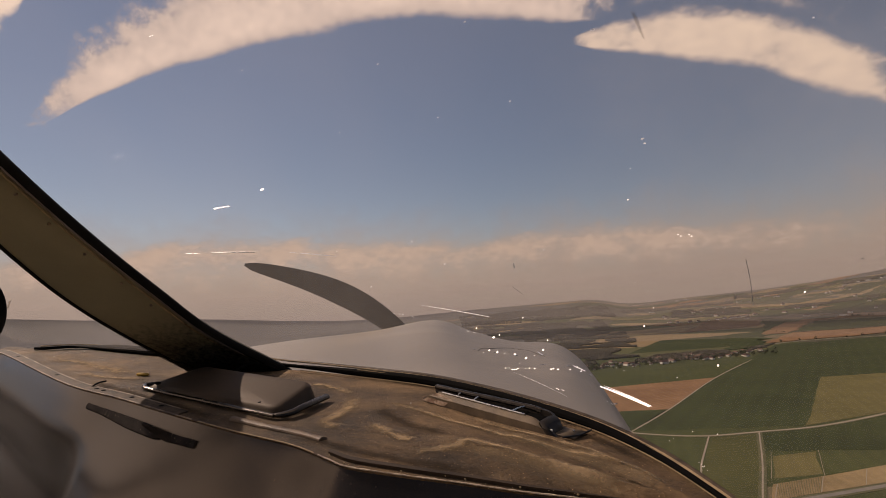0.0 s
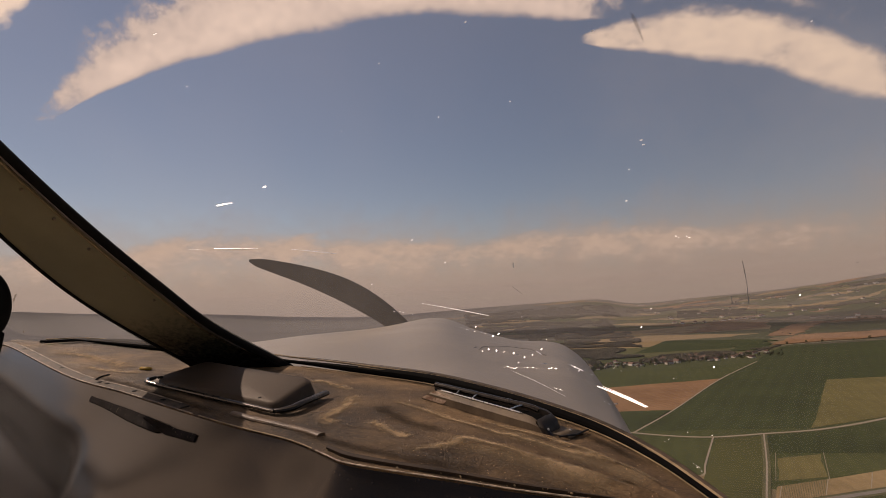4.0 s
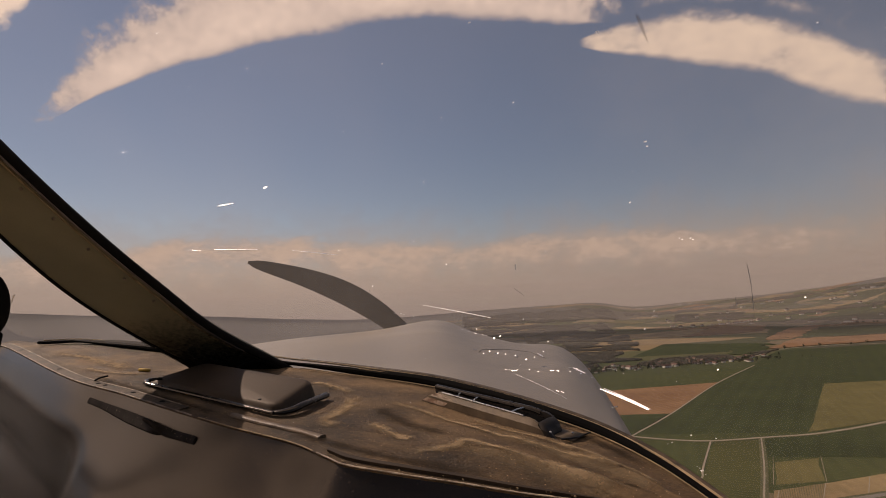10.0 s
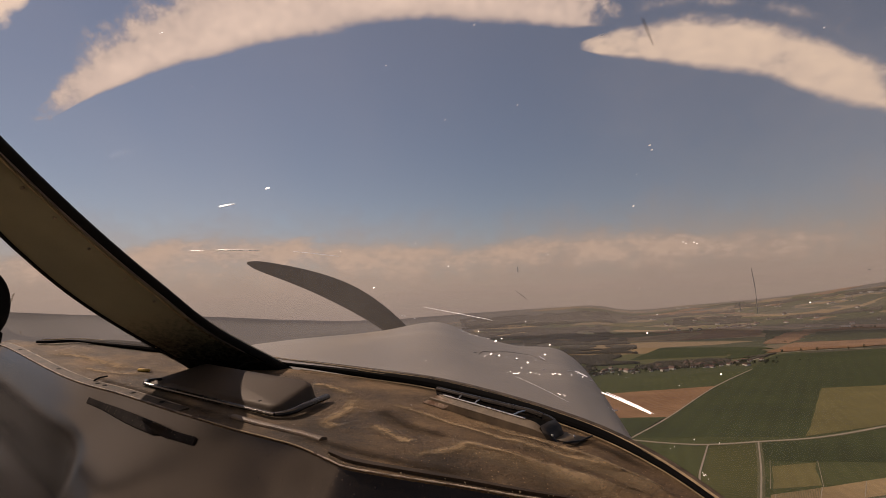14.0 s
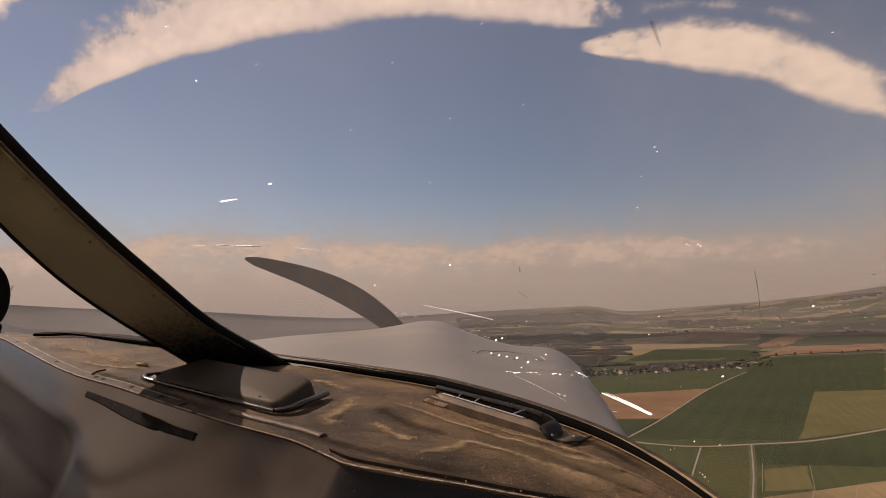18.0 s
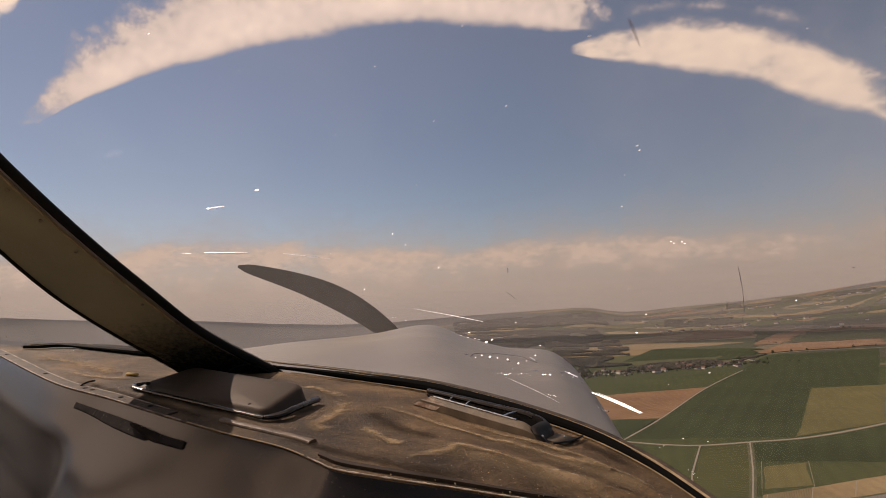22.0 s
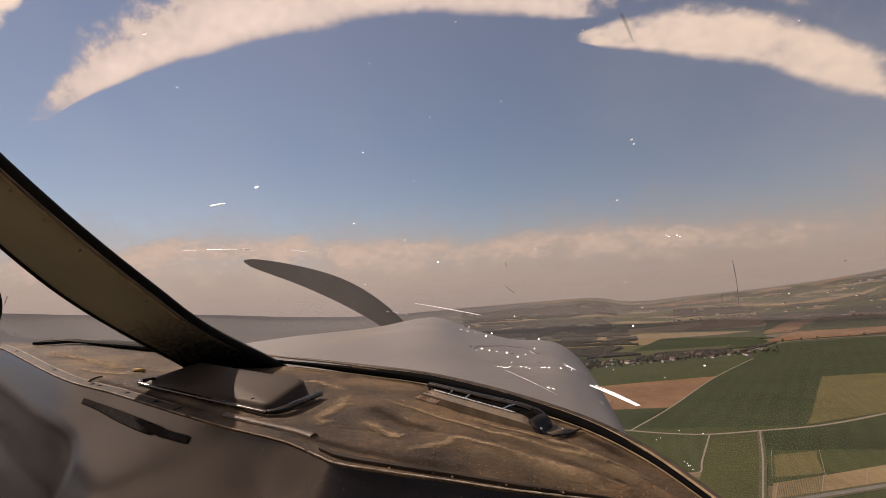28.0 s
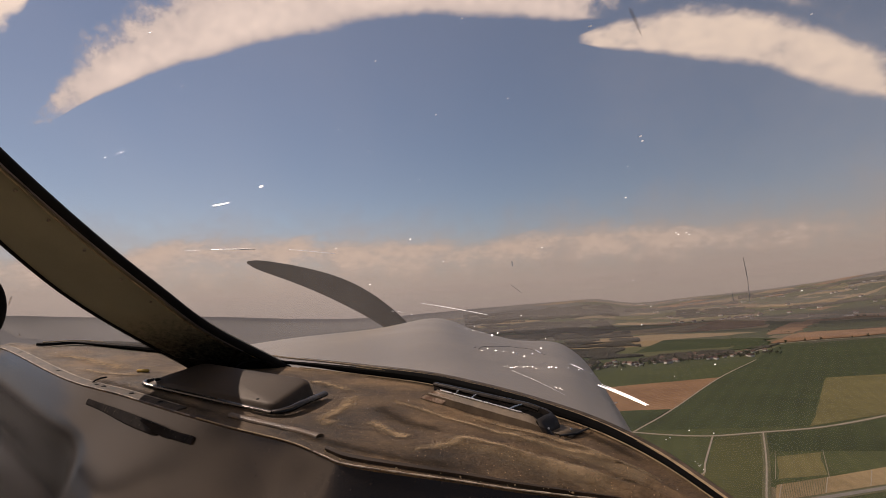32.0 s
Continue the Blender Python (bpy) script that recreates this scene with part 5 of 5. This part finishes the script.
slab(bm, [[q + Vector((-0.001, -0.001, -0.006)), q + Vector((0, 0, 0.0005)), q + Vector((0.003, 0.005, 0.0)), q + Vector((0.006, 0.009, -0.010))] for q in back_line], (0.001, 0.002, -0.003))
part("back_wall", bm, gloss_black, vent, "glossy black back edge")
bm = bmesh.new()
tube(bm, [q + Vector((0.001, 0.002, -0.001 - 0.004 * smooth01(20, 24, k))) for k, q in enumerate(back_line[:23])], [0.0042 + 0.0012 * math.sin(k * 0.9) * noise.noise((k * 0.4, 2, 1)) for k in range(23)], 10, 0.9)
part("back_roll", bm, glossy_rim, vent, "shiny black rolled edge")
bm = bmesh.new()
slab(bm, [[body[k][0].lerp(body[k][2], v) + Vector((-0.0012, -0.0012, 0.001)) for v in (0.02, 0.5, 1.0 - 0.05 * k)] for k in range(6)], (0.001, 0.001, -0.001))
part("worn_corner", bm, worn_corner, vent, "chipped pale corner of the duct")
for t in (5, 9, 18):
    bm = bmesh.new()
    tube(bm, [lip_line[t] + Vector((0.001, 0.001, -0.001)), lip_line[t].lerp(back_line[t + 1], 0.5) + Vector((0, 0, 0.0004)), back_line[t + 1]], 0.001, 6)
    part("divider", bm, bare_metal, vent)
bm = bmesh.new()
last = [body[24][0], body[24][1], body[24][3], back_line[24].lerp(body[24][3], 0.4) + Vector((0, 0, 0.001)), back_line[24], back_line[24] + Vector((0.006, 0.009, -0.018))]
middle = sum(last, Vector()) / 6
rows = []
for k in range(9):
    a = k / 8 * math.pi / 2
    rows.append([Vector((*(middle + (p - middle) * (0.45 + 0.55 * math.cos(a)) + Vector((0.69, -0.73, 0)) * 0.016 * math.sin(a)).xy, -0.2195 + (p.z + 0.2205) * math.cos(a))) for p in last])
slab(bm, rows, (0.0, 0.0, -0.0015))
part("end_cap", bm, gloss_black, vent, "rounded black end of the duct")
bm = bmesh.new()
box(bm, (0.138, 0.655, -0.2182), (0.036, 0.030, 0.002), -0.72, 0.0008)
part("tab", bm, vent_plastic, vent)
bm = bmesh.new()
tube(bm, [Vector((0.128, 0.632, -0.2165)), Vector((0.150, 0.640, -0.2165)), Vector((0.168, 0.658, -0.2165))], 0.0012, 6)
part("tab_edge", bm, gloss_black, vent, "dark lower edge of the tab")
for p in ((0.118, 0.645, -0.2125), (0.146, 0.655, -0.2165)):
    bm = bmesh.new()
    bmesh.ops.create_uvsphere(bm, u_segments=8, v_segments=6, radius=0.0016, matrix=Matrix.Translation(p))
    part("screw", bm, bare_metal, vent)

# frayed strap on the front roll
strap = thing("hook_strap", (-0.42, 0.74, -0.228), "frayed black hook-and-loop strap with a curled end", "strap")


def on_roll(i, v):
    """A point of the front roll: i along the seam, v down from it."""
    k, c = int(i), int(v * 21)
    a, b = roll[k][c].lerp(roll[k + 1][c], i - k), roll[k][c + 1].lerp(roll[k + 1][c + 1], i - k)
    return a.lerp(b, v * 21 - c)


rows = []
for k in range(36):
    u = k / 35
    i, v = 20 + 15 * u, 0.085 + 0.02 * math.sin(math.pi * min(1.0, u * 0.86)) + 0.012 * u
    p, down = on_roll(i, v), (on_roll(i, v + 0.04) - on_roll(i, v - 0.04)).normalized()
    out = (on_roll(i + 0.5, v) - on_roll(i - 0.5, v)).cross(down).normalized()
    out = out if out.z > 0 else -out
    fold = math.exp(-((k - 25) / 1.5) ** 2)
    tail = smooth01(25, 29, k)
    w = (0.004 + 0.0034 * smooth01(2, 16, k) - 0.0028 * tail) * (1 + 0.10 * noise.noise((k * 0.9, 0, 3))) * (1 - 0.5 * fold)
    rows.append([p + down * w * a + out * (0.0055 - 0.003 * tail + 0.016 * fold * (1 - a)) for a in (-1, -0.5, 0, 0.5, 1)])
bm = bmesh.new()
slab(bm, rows, (0.0006, 0.001, -0.0026))
part("band", bm, velcro, strap)
bm = bmesh.new()
for k in range(46):
    i, v = rng.randrange(6, 35), rng.uniform(-0.9, 0.9)
    q = rows[i][2].lerp(rows[i][4 if v > 0 else 0], abs(v)) + Vector((0, 0, 0.001))
    box(bm, q, (0.0006, 0.0006, 0.0008), rng.uniform(0, 3))
tagged(part("hooks", bm, worn_trim, strap, smooth=False), "pale worn hooks", kind="stuff")


# ---- screen post, glass, cabin ----
post = thing("windscreen_post", (-0.4, 1.0, -0.22), "olive-brown windscreen post with black rubber edges", "windscreen post", "", "structure")
UPPER = curve([(-0.30, 1.045, -0.235), (-0.377, 0.95, -0.153), (-0.430, 0.86, -0.068), (-0.471, 0.78, 0.0024), (-0.495, 0.70, 0.0636),
               (-0.502, 0.62, 0.1146), (-0.482, 0.5, 0.171), (-0.46, 0.3, 0.30), (-0.46, 0.1, 0.44)], 60)
LOWER_EDGE = curve([(-0.48, 1.02, -0.222), (-0.555, 0.92, -0.135), (-0.5935, 0.84, -0.0686), (-0.599, 0.74, 0.0008),
                    (-0.585, 0.66, 0.05), (-0.56, 0.58, 0.0845), (-0.55, 0.35, 0.24), (-0.55, 0.15, 0.40)], 60)
OUT = Vector((-0.35, 0.75, 0.55)).normalized()
UPPER = [a.lerp(b, 0.13 * smooth01(0, 12, k)) for k, (a, b) in enumerate(zip(UPPER, LOWER_EDGE))]
face = [[a + OUT * 0.008, a.lerp(b, 0.12), a.lerp(b, 0.5) - OUT * 0.004, a.lerp(b, 0.88), b + OUT * 0.006] for a, b in zip(UPPER, LOWER_EDGE)]
bm = bmesh.new()
slab(bm, face, OUT * 0.012)
part("post_cover", bm, pillar_vinyl, post)
bm = bmesh.new()
tube(bm, [a + OUT * 0.004 for a in UPPER], 0.0074, 10, 1.0, Vector((0.3, 0.2, 0.9)))
part("edge_rubber", bm, rubber, post, "black rubber edge")
bm = bmesh.new()
tube(bm, [b + OUT * 0.004 for b in LOWER_EDGE], 0.0026, 8, 1.0, Vector((0.3, 0.2, 0.9)))
part("edge_rubber", bm, rubber, post, "black rubber edge")
bm = bmesh.new()
slab(bm, [[a.lerp(b, v) - OUT * (0.006 + 0.004 * math.sin(math.pi * v)) for v in (0, 0.25, 0.5, 0.75 - 0.01 * k, 1 - 0.02 * k)]
          for k, (a, b) in enumerate(zip(UPPER[:4], LOWER_EDGE[:4]))], OUT * 0.004)
part("boot", bm, rubber, post, "black boot at the foot of the post")
# shade at the post's foot, painted as a black film fading upwards
bm = bmesh.new()
uv = bm.loops.layers.uv.new("across")
sheet(bm, [[a.lerp(b, v) - OUT * (0.0065 + 0.003 * math.sin(math.pi * v)) for v in (0.03, 0.2, 0.4, 0.6, 0.8, 0.97)] for a, b in zip(UPPER[:15], LOWER_EDGE[:15])])
bm.verts.index_update()
for f in bm.faces:
    for lp in f.loops:
        k, v = divmod(lp.vert.index, 6)
        lp[uv].uv = (0.0, 1.3 - k / 12 - 0.03 * v)
part("foot_shade_film", bm, foot_shade, post, "black film fading up the post as painted shade")
bm = bmesh.new()
tube(bm, [a.lerp(b, 0.1) - OUT * 0.0035 for a, b in zip(UPPER[4:], LOWER_EDGE[4:])], 0.0012, 6)
part("trim_line", bm, dust, post, "thin pale trim line")
for k in (14, 18, 23, 28, 33, 38):
    bm = bmesh.new()
    bmesh.ops.create_uvsphere(bm, u_segments=10, v_segments=6, radius=0.0024, matrix=Matrix.Translation(UPPER[k].lerp(LOWER_EDGE[k], 0.2) - OUT * 0.002))
    part("screw", bm, worn_trim, post)

# highlight along the rubber edge, built as a pale bead
bm = bmesh.new()
tube(bm, [a.lerp(b, 0.035) - OUT * 0.0035 for a, b in zip(UPPER[5:], LOWER_EDGE[5:])], 0.0013, 6)
part("edge_highlight", bm, lip_highlight, post, "thin pale bead for the highlight on the rubber edge")

GLASS_LOW = curve([(-0.475, 1.12, -0.212), (-0.131, 0.965, -0.21), (0.0, 0.89, -0.21), (0.126, 0.755, -0.212), (0.20, 0.645, -0.215), (0.243, 0.49, -0.22), (0.26, 0.3, -0.22)], 40)
GLASS_TOP = curve([(-0.95, 0.15, 0.46), (-0.40, 0.14, 0.47), (-0.15, 0.14, 0.48), (0.1, 0.10, 0.48), (0.35, 0.0, 0.46), (0.5, -0.15, 0.44), (0.55, -0.35, 0.42)], 40)


def on_glass(a, b, proud=0.0):
    """A point of the windscreen: a from the post to the far side, b from the sill to the roof."""
    i = min(38, int(a * 39))
    u = a * 39 - i
    p = GLASS_LOW[i].lerp(GLASS_LOW[i + 1], u).lerp(GLASS_TOP[i].lerp(GLASS_TOP[i + 1], u), b)
    return p + Vector((0, 0.10, 0.07)) * math.sin(math.pi * b) + Vector((0, -proud, -proud * 0.6))


bm = bmesh.new()
sheet(bm, [[on_glass(i / 39, j / 15) for j in range(16)] for i in range(40)])
pane = solo("window_1", bm, screen_glass, "dusty scratched acrylic windscreen, veiled for haze", "windscreen", "structure")
pane.visible_shadow = False
bm = bmesh.new()
sheet(bm, [[Vector((-1.06, 1.33, -0.21)).lerp(Vector((-0.475, 1.12, -0.21)), i / 9).lerp(Vector((-1.1, 0.45, 0.45)).lerp(Vector((-0.95, 0.15, 0.46)), i / 9), j / 9)
            for j in range(10)] for i in range(10)])
pane = solo("window_2", bm, side_glass, "dusty acrylic side window, veiled for haze", "window", "structure")
pane.visible_shadow = False

BASE["window_1"] = Vector((0, 0, 0))
screen = bpy.data.objects["window_1"]


sunward = SEAT.to_3x3().inverted() @ away


chips = random.Random(41)


def mark(name, start, end, half_mm):
    """A scratch, fleck or hairline crack in the inner face of the windscreen."""
    n = 9
    pts = [on_glass(start[0] + (end[0] - start[0]) * k / (n - 1), start[1] + (end[1] - start[1]) * k / (n - 1), 0.001) for k in range(n)]
    size = [half_mm / 1000 * (0.3 + 0.7 * math.sin(math.pi * (0.1 + 0.8 * k / (n - 1)))) for k in range(n)]
    if name == "fleck" and abs(end[0] - start[0]) < 0.006:
        pts = [pts[n // 2].lerp(p, 0.6) for p in pts]
        size = [q * 1.5 for q in size]
    bm = bmesh.new()
    if name == "scratch":
        tube(bm, pts, size, 8, 0.8, Vector((0.1, -0.5, 0.85)))
    else:
        rows = []
        for k, p in enumerate(pts):
            t = (pts[min(k + 1, n - 1)] - pts[max(k - 1, 0)]).normalized()
            # flecks lean halfway between eye and sun, so their glint is built in
            tilt = sunward - p.normalized() if name == "fleck" else p.normalized()
            s = t.cross(tilt).normalized() * size[k] * (1.0 if name != "fleck" else 0.62 if abs(end[0] - start[0]) < 0.006 else 0.36)
            rows.append([p - s, p + s])
        if name == "fleck" and 0.012 < abs(end[0] - start[0]) < 0.06 and half_mm < 2:
            # a broken run of tiny chips
            for k in range(n - 1):
                if chips.random() < 0.6:
                    u, drift = chips.uniform(0.1, 0.5), Vector((0, 0, chips.uniform(-0.0012, 0.0012)))
                    quad = [rows[k][0].lerp(rows[k + 1][0], u), rows[k + 1][0], rows[k + 1][1], rows[k][1].lerp(rows[k + 1][1], u)]
                    bm.faces.new([bm.verts.new(q + drift) for q in quad])
        else:
            sheet(bm, rows)
    part(name, bm, {"crack": grime_film, "fleck": sun_glint}.get(name, glint), screen)


mark("scratch", (0.0806, 0.2432), (0.1132, 0.2422), 1.33)
mark("scratch", (0.1057, 0.3222), (0.1177, 0.3260), 1.02)
mark("fleck", (0.0608, 0.2427), (0.0720, 0.2423), 0.67)
mark("fleck", (0.1397, 0.2404), (0.1810, 0.2312), 2.2)
mark("fleck", (0.3061, 0.1414), (0.4189, 0.1297), 1.25)
mark("fleck", (0.2323, 0.1252), (0.2819, 0.1194), 1.30)
mark("fleck", (0.6059, 0.0521), (0.6953, 0.0477), 3.6)
mark("fleck", (0.6130, 0.0545), (0.6990, 0.0492), 0.9)
mark("fleck", (0.6493, 0.2619), (0.6731, 0.2621), 1.7)
mark("fleck", (0.0594, 0.4071), (0.0822, 0.4197), 0.41)
mark("fleck", (0.7864, 0.0149), (0.8040, 0.0125), 0.59)
mark("fleck", (0.5138, 0.0304), (0.5408, 0.0310), 1.37)
mark("fleck", (0.4364, 0.0462), (0.4596, 0.0496), 1.18)
mark("fleck", (0.4691, 0.0518), (0.4926, 0.0560), 1.13)
mark("fleck", (0.5023, 0.0590), (0.5360, 0.0630), 1.64)
mark("fleck", (0.5513, 0.0728), (0.5749, 0.0687), 2.07)
mark("fleck", (0.4898, 0.0837), (0.4995, 0.0801), 2.18)
mark("fleck", (0.6198, 0.0358), (0.6439, 0.0312), 0.50)
mark("fleck", (0.4503, 0.0426), (0.5476, 0.0235), 0.46)
mark("fleck", (0.3670, 0.1035), (0.4124, 0.0981), 0.73)
mark("crack", (0.7344, 0.2386), (0.7499, 0.2151), 0.30)
mark("crack", (0.7499, 0.2151), (0.7642, 0.1903), 0.26)
mark("crack", (0.7401, 0.2009), (0.7463, 0.1915), 0.27)
mark("crack", (0.4564, 0.2179), (0.4570, 0.2094), 0.92)
mark("crack", (0.4536, 0.1814), (0.4693, 0.1696), 0.31)
mark("crack", (0.8267, 0.2455), (0.8286, 0.2457), 0.27)
mark("fleck", (0.4025, 0.0657), (0.4048, 0.0665), 0.79)
mark("fleck", (0.4122, 0.0716), (0.4157, 0.0724), 1.17)
mark("fleck", (0.4250, 0.0711), (0.4285, 0.0719), 1.15)
mark("fleck", (0.4376, 0.0717), (0.4399, 0.0725), 0.76)
mark("fleck", (0.4529, 0.0729), (0.4564, 0.0737), 1.12)
mark("fleck", (0.4701, 0.0698), (0.4736, 0.0706), 1.10)
mark("fleck", (0.4836, 0.0762), (0.4859, 0.0770), 0.72)
mark("fleck", (0.4973, 0.0878), (0.5008, 0.0886), 1.06)
mark("fleck", (0.4606, 0.0584), (0.4629, 0.0592), 0.74)
mark("fleck", (0.5557, 0.0711), (0.5604, 0.0719), 1.35)
mark("fleck", (0.5645, 0.0667), (0.5692, 0.0675), 1.34)
mark("fleck", (0.5461, 0.0658), (0.5484, 0.0666), 0.68)
mark("fleck", (0.5048, 0.1041), (0.5071, 0.1049), 0.70)
mark("fleck", (0.7172, 0.0930), (0.7189, 0.0938), 0.42)
mark("fleck", (0.7633, 0.0418), (0.7656, 0.0426), 0.53)
mark("fleck", (0.7444, 0.0234), (0.7461, 0.0242), 0.42)
mark("fleck", (0.1452, 0.3500), (0.1499, 0.3508), 2.6)
mark("fleck", (0.3485, 0.3447), (0.3508, 0.3455), 0.69)
mark("fleck", (0.3147, 0.2521), (0.3182, 0.2529), 1.14)
mark("fleck", (0.3598, 0.2143), (0.3633, 0.2151), 1.13)
mark("fleck", (0.2098, 0.1739), (0.2133, 0.1747), 1.24)
mark("fleck", (0.4534, 0.4381), (0.4557, 0.4389), 0.58)
mark("fleck", (0.5832, 0.3773), (0.5879, 0.3781), 1.07)
mark("fleck", (0.5871, 0.3718), (0.5906, 0.3726), 0.80)
mark("fleck", (0.5852, 0.3043), (0.5887, 0.3051), 0.85)
mark("fleck", (0.5804, 0.3427), (0.5822, 0.3435), 0.42)
mark("fleck", (0.6205, 0.1998), (0.6228, 0.2006), 0.59)
mark("fleck", (0.4202, 0.0955), (0.4249, 0.0963), 1.52)
mark("fleck", (0.1450, 0.5641), (0.1485, 0.5649), 0.88)
mark("fleck", (0.4153, 0.5351), (0.4188, 0.5359), 0.80)
mark("fleck", (0.5194, 0.5029), (0.5241, 0.5037), 1.00)
mark("fleck", (0.1411, 0.5002), (0.1429, 0.5010), 0.48)
mark("fleck", (0.2527, 0.4257), (0.2550, 0.4265), 0.67)
mark("fleck", (0.6541, 0.1701), (0.6564, 0.1709), 0.58)
mark("fleck", (0.6490, 0.1452), (0.6525, 0.1460), 0.89)
mark("fleck", (0.7572, 0.1204), (0.7607, 0.1212), 0.77)
mark("fleck", (0.3310, 0.5059), (0.3333, 0.5067), 0.59)
mark("fleck", (0.2876, 0.3922), (0.2893, 0.3930), 0.51)
mark("fleck", (0.6794, 0.4780), (0.6817, 0.4788), 0.41)
mark("fleck", (0.8004, 0.2104), (0.8027, 0.2112), 0.44)
mark("fleck", (0.3807, 0.4307), (0.3830, 0.4315), 0.62)
mark("fleck", (0.2300, 0.2821), (0.2318, 0.2829), 0.57)
mark("fleck", (0.1836, 0.2393), (0.1859, 0.2401), 0.80)
mark("fleck", (0.4944, 0.2375), (0.4961, 0.2383), 0.49)
mark("fleck", (0.2806, 0.0380), (0.2829, 0.0388), 0.87)
mark("fleck", (0.2973, 0.0419), (0.2990, 0.0427), 0.65)
mark("fleck", (0.3953, 0.1073), (0.3976, 0.1081), 0.78)
mark("fleck", (0.4302, 0.1010), (0.4331, 0.1018), 0.94)
mark("fleck", (0.4667, 0.1340), (0.4690, 0.1348), 0.71)
mark("fleck", (0.7402, 0.0192), (0.7419, 0.0200), 0.42)
mark("fleck", (0.7917, 0.0515), (0.7940, 0.0523), 0.50)
mark("fleck", (0.6259, 0.0831), (0.6277, 0.0839), 0.47)
mark("fleck", (0.6392, 0.0819), (0.6410, 0.0827), 0.46)
mark("fleck", (0.1849, 0.5160), (0.1867, 0.5168), 0.46)
mark("fleck", (0.2969, 0.2704), (0.2992, 0.2712), 0.75)

SMEAR = ((0.5477, 0.5176), (0.5663, 0.4798))
line = [on_glass(SMEAR[0][0] + (SMEAR[1][0] - SMEAR[0][0]) * k / 11, SMEAR[0][1] + (SMEAR[1][1] - SMEAR[0][1]) * k / 11, 0.001) for k in range(12)]
film("smudge", line, 0.0025, grease_film, screen, "grey smear of grease", Vector((1, 0, 0)))

BASE["window_2"] = Vector((0, 0, 0))
for a, b, c in (((-0.742, 0.915, -0.092), (-0.735, 0.915, -0.073), 0.003), ((-0.69, 0.955, -0.118), (-0.684, 0.955, -0.117), 0.0012), ((-0.735, 0.93, -0.145), (-0.735, 0.93, -0.139), 0.0012)):
    film("smear", [Vector(a).lerp(Vector(b), k / 7) for k in range(8)], c, dust_film, bpy.data.objects["window_2"], "pale smear of dirt", Vector((1, 0, 0)))


knob = thing("instrument_housing", (-0.59, 0.7, -0.12), "rounded black instrument housing at the window edge", "instrument")
bm = bmesh.new()
bmesh.ops.create_uvsphere(bm, u_segments=28, v_segments=16, radius=1.0, matrix=Matrix.Translation((-0.604, 0.7, -0.072)) @ Matrix.Diagonal((0.027, 0.03, 0.047, 1)))
part("housing", bm, rubber, knob)
bm = bmesh.new()
tube(bm, [Vector((-0.59, 0.7, -0.11)), Vector((-0.62, 0.72, -0.17)), Vector((-0.68, 0.76, -0.23)), Vector((-0.76, 0.84, -0.28))], 0.01, 10)
part("stalk", bm, rubber, knob)


def panel(name, corners, out, label):
    bm = bmesh.new()
    a, b, c, d = [Vector(p) for p in corners]
    slab(bm, [[a.lerp(d, i / 6).lerp(b.lerp(c, i / 6), j / 6) for j in range(7)] for i in range(7)], out)
    return solo(name, bm, cabin_trim, label, "cabin wall" if "wall" in name else name, "structure")


# unseen cabin shell; its roof starts far back so the roll mirrors sky
panel("ceiling", ((-1.05, -0.9, 0.49), (0.6, -0.9, 0.49), (0.6, -1.3, 0.49), (-1.05, -1.3, 0.49)), (0, 0, 0.03), "beige cabin roof lining")
panel("wall_back", ((-1.05, -1.3, -1.0), (0.6, -1.3, -1.0), (0.6, -1.3, 0.49), (-1.05, -1.3, 0.49)), (0, -0.03, 0), "beige cabin rear wall")
panel("wall_right", ((0.6, 0.25, -1.0), (0.6, -1.3, -1.0), (0.6, -1.3, -0.2), (0.6, 0.25, -0.2)), (0.03, 0, 0), "beige cabin side wall")
panel("wall_left", ((-1.05, 0.9, -1.0), (-1.05, -1.3, -1.0), (-1.05, -1.3, -0.2), (-1.05, 0.9, -0.2)), (-0.03, 0, 0), "beige cabin side wall")
panel("floor", ((-1.05, 0.9, -1.0), (0.6, 0.9, -1.0), (0.6, -1.3, -1.0), (-1.05, -1.3, -1.0)), (0, 0, -0.03), "worn cabin floor lining")
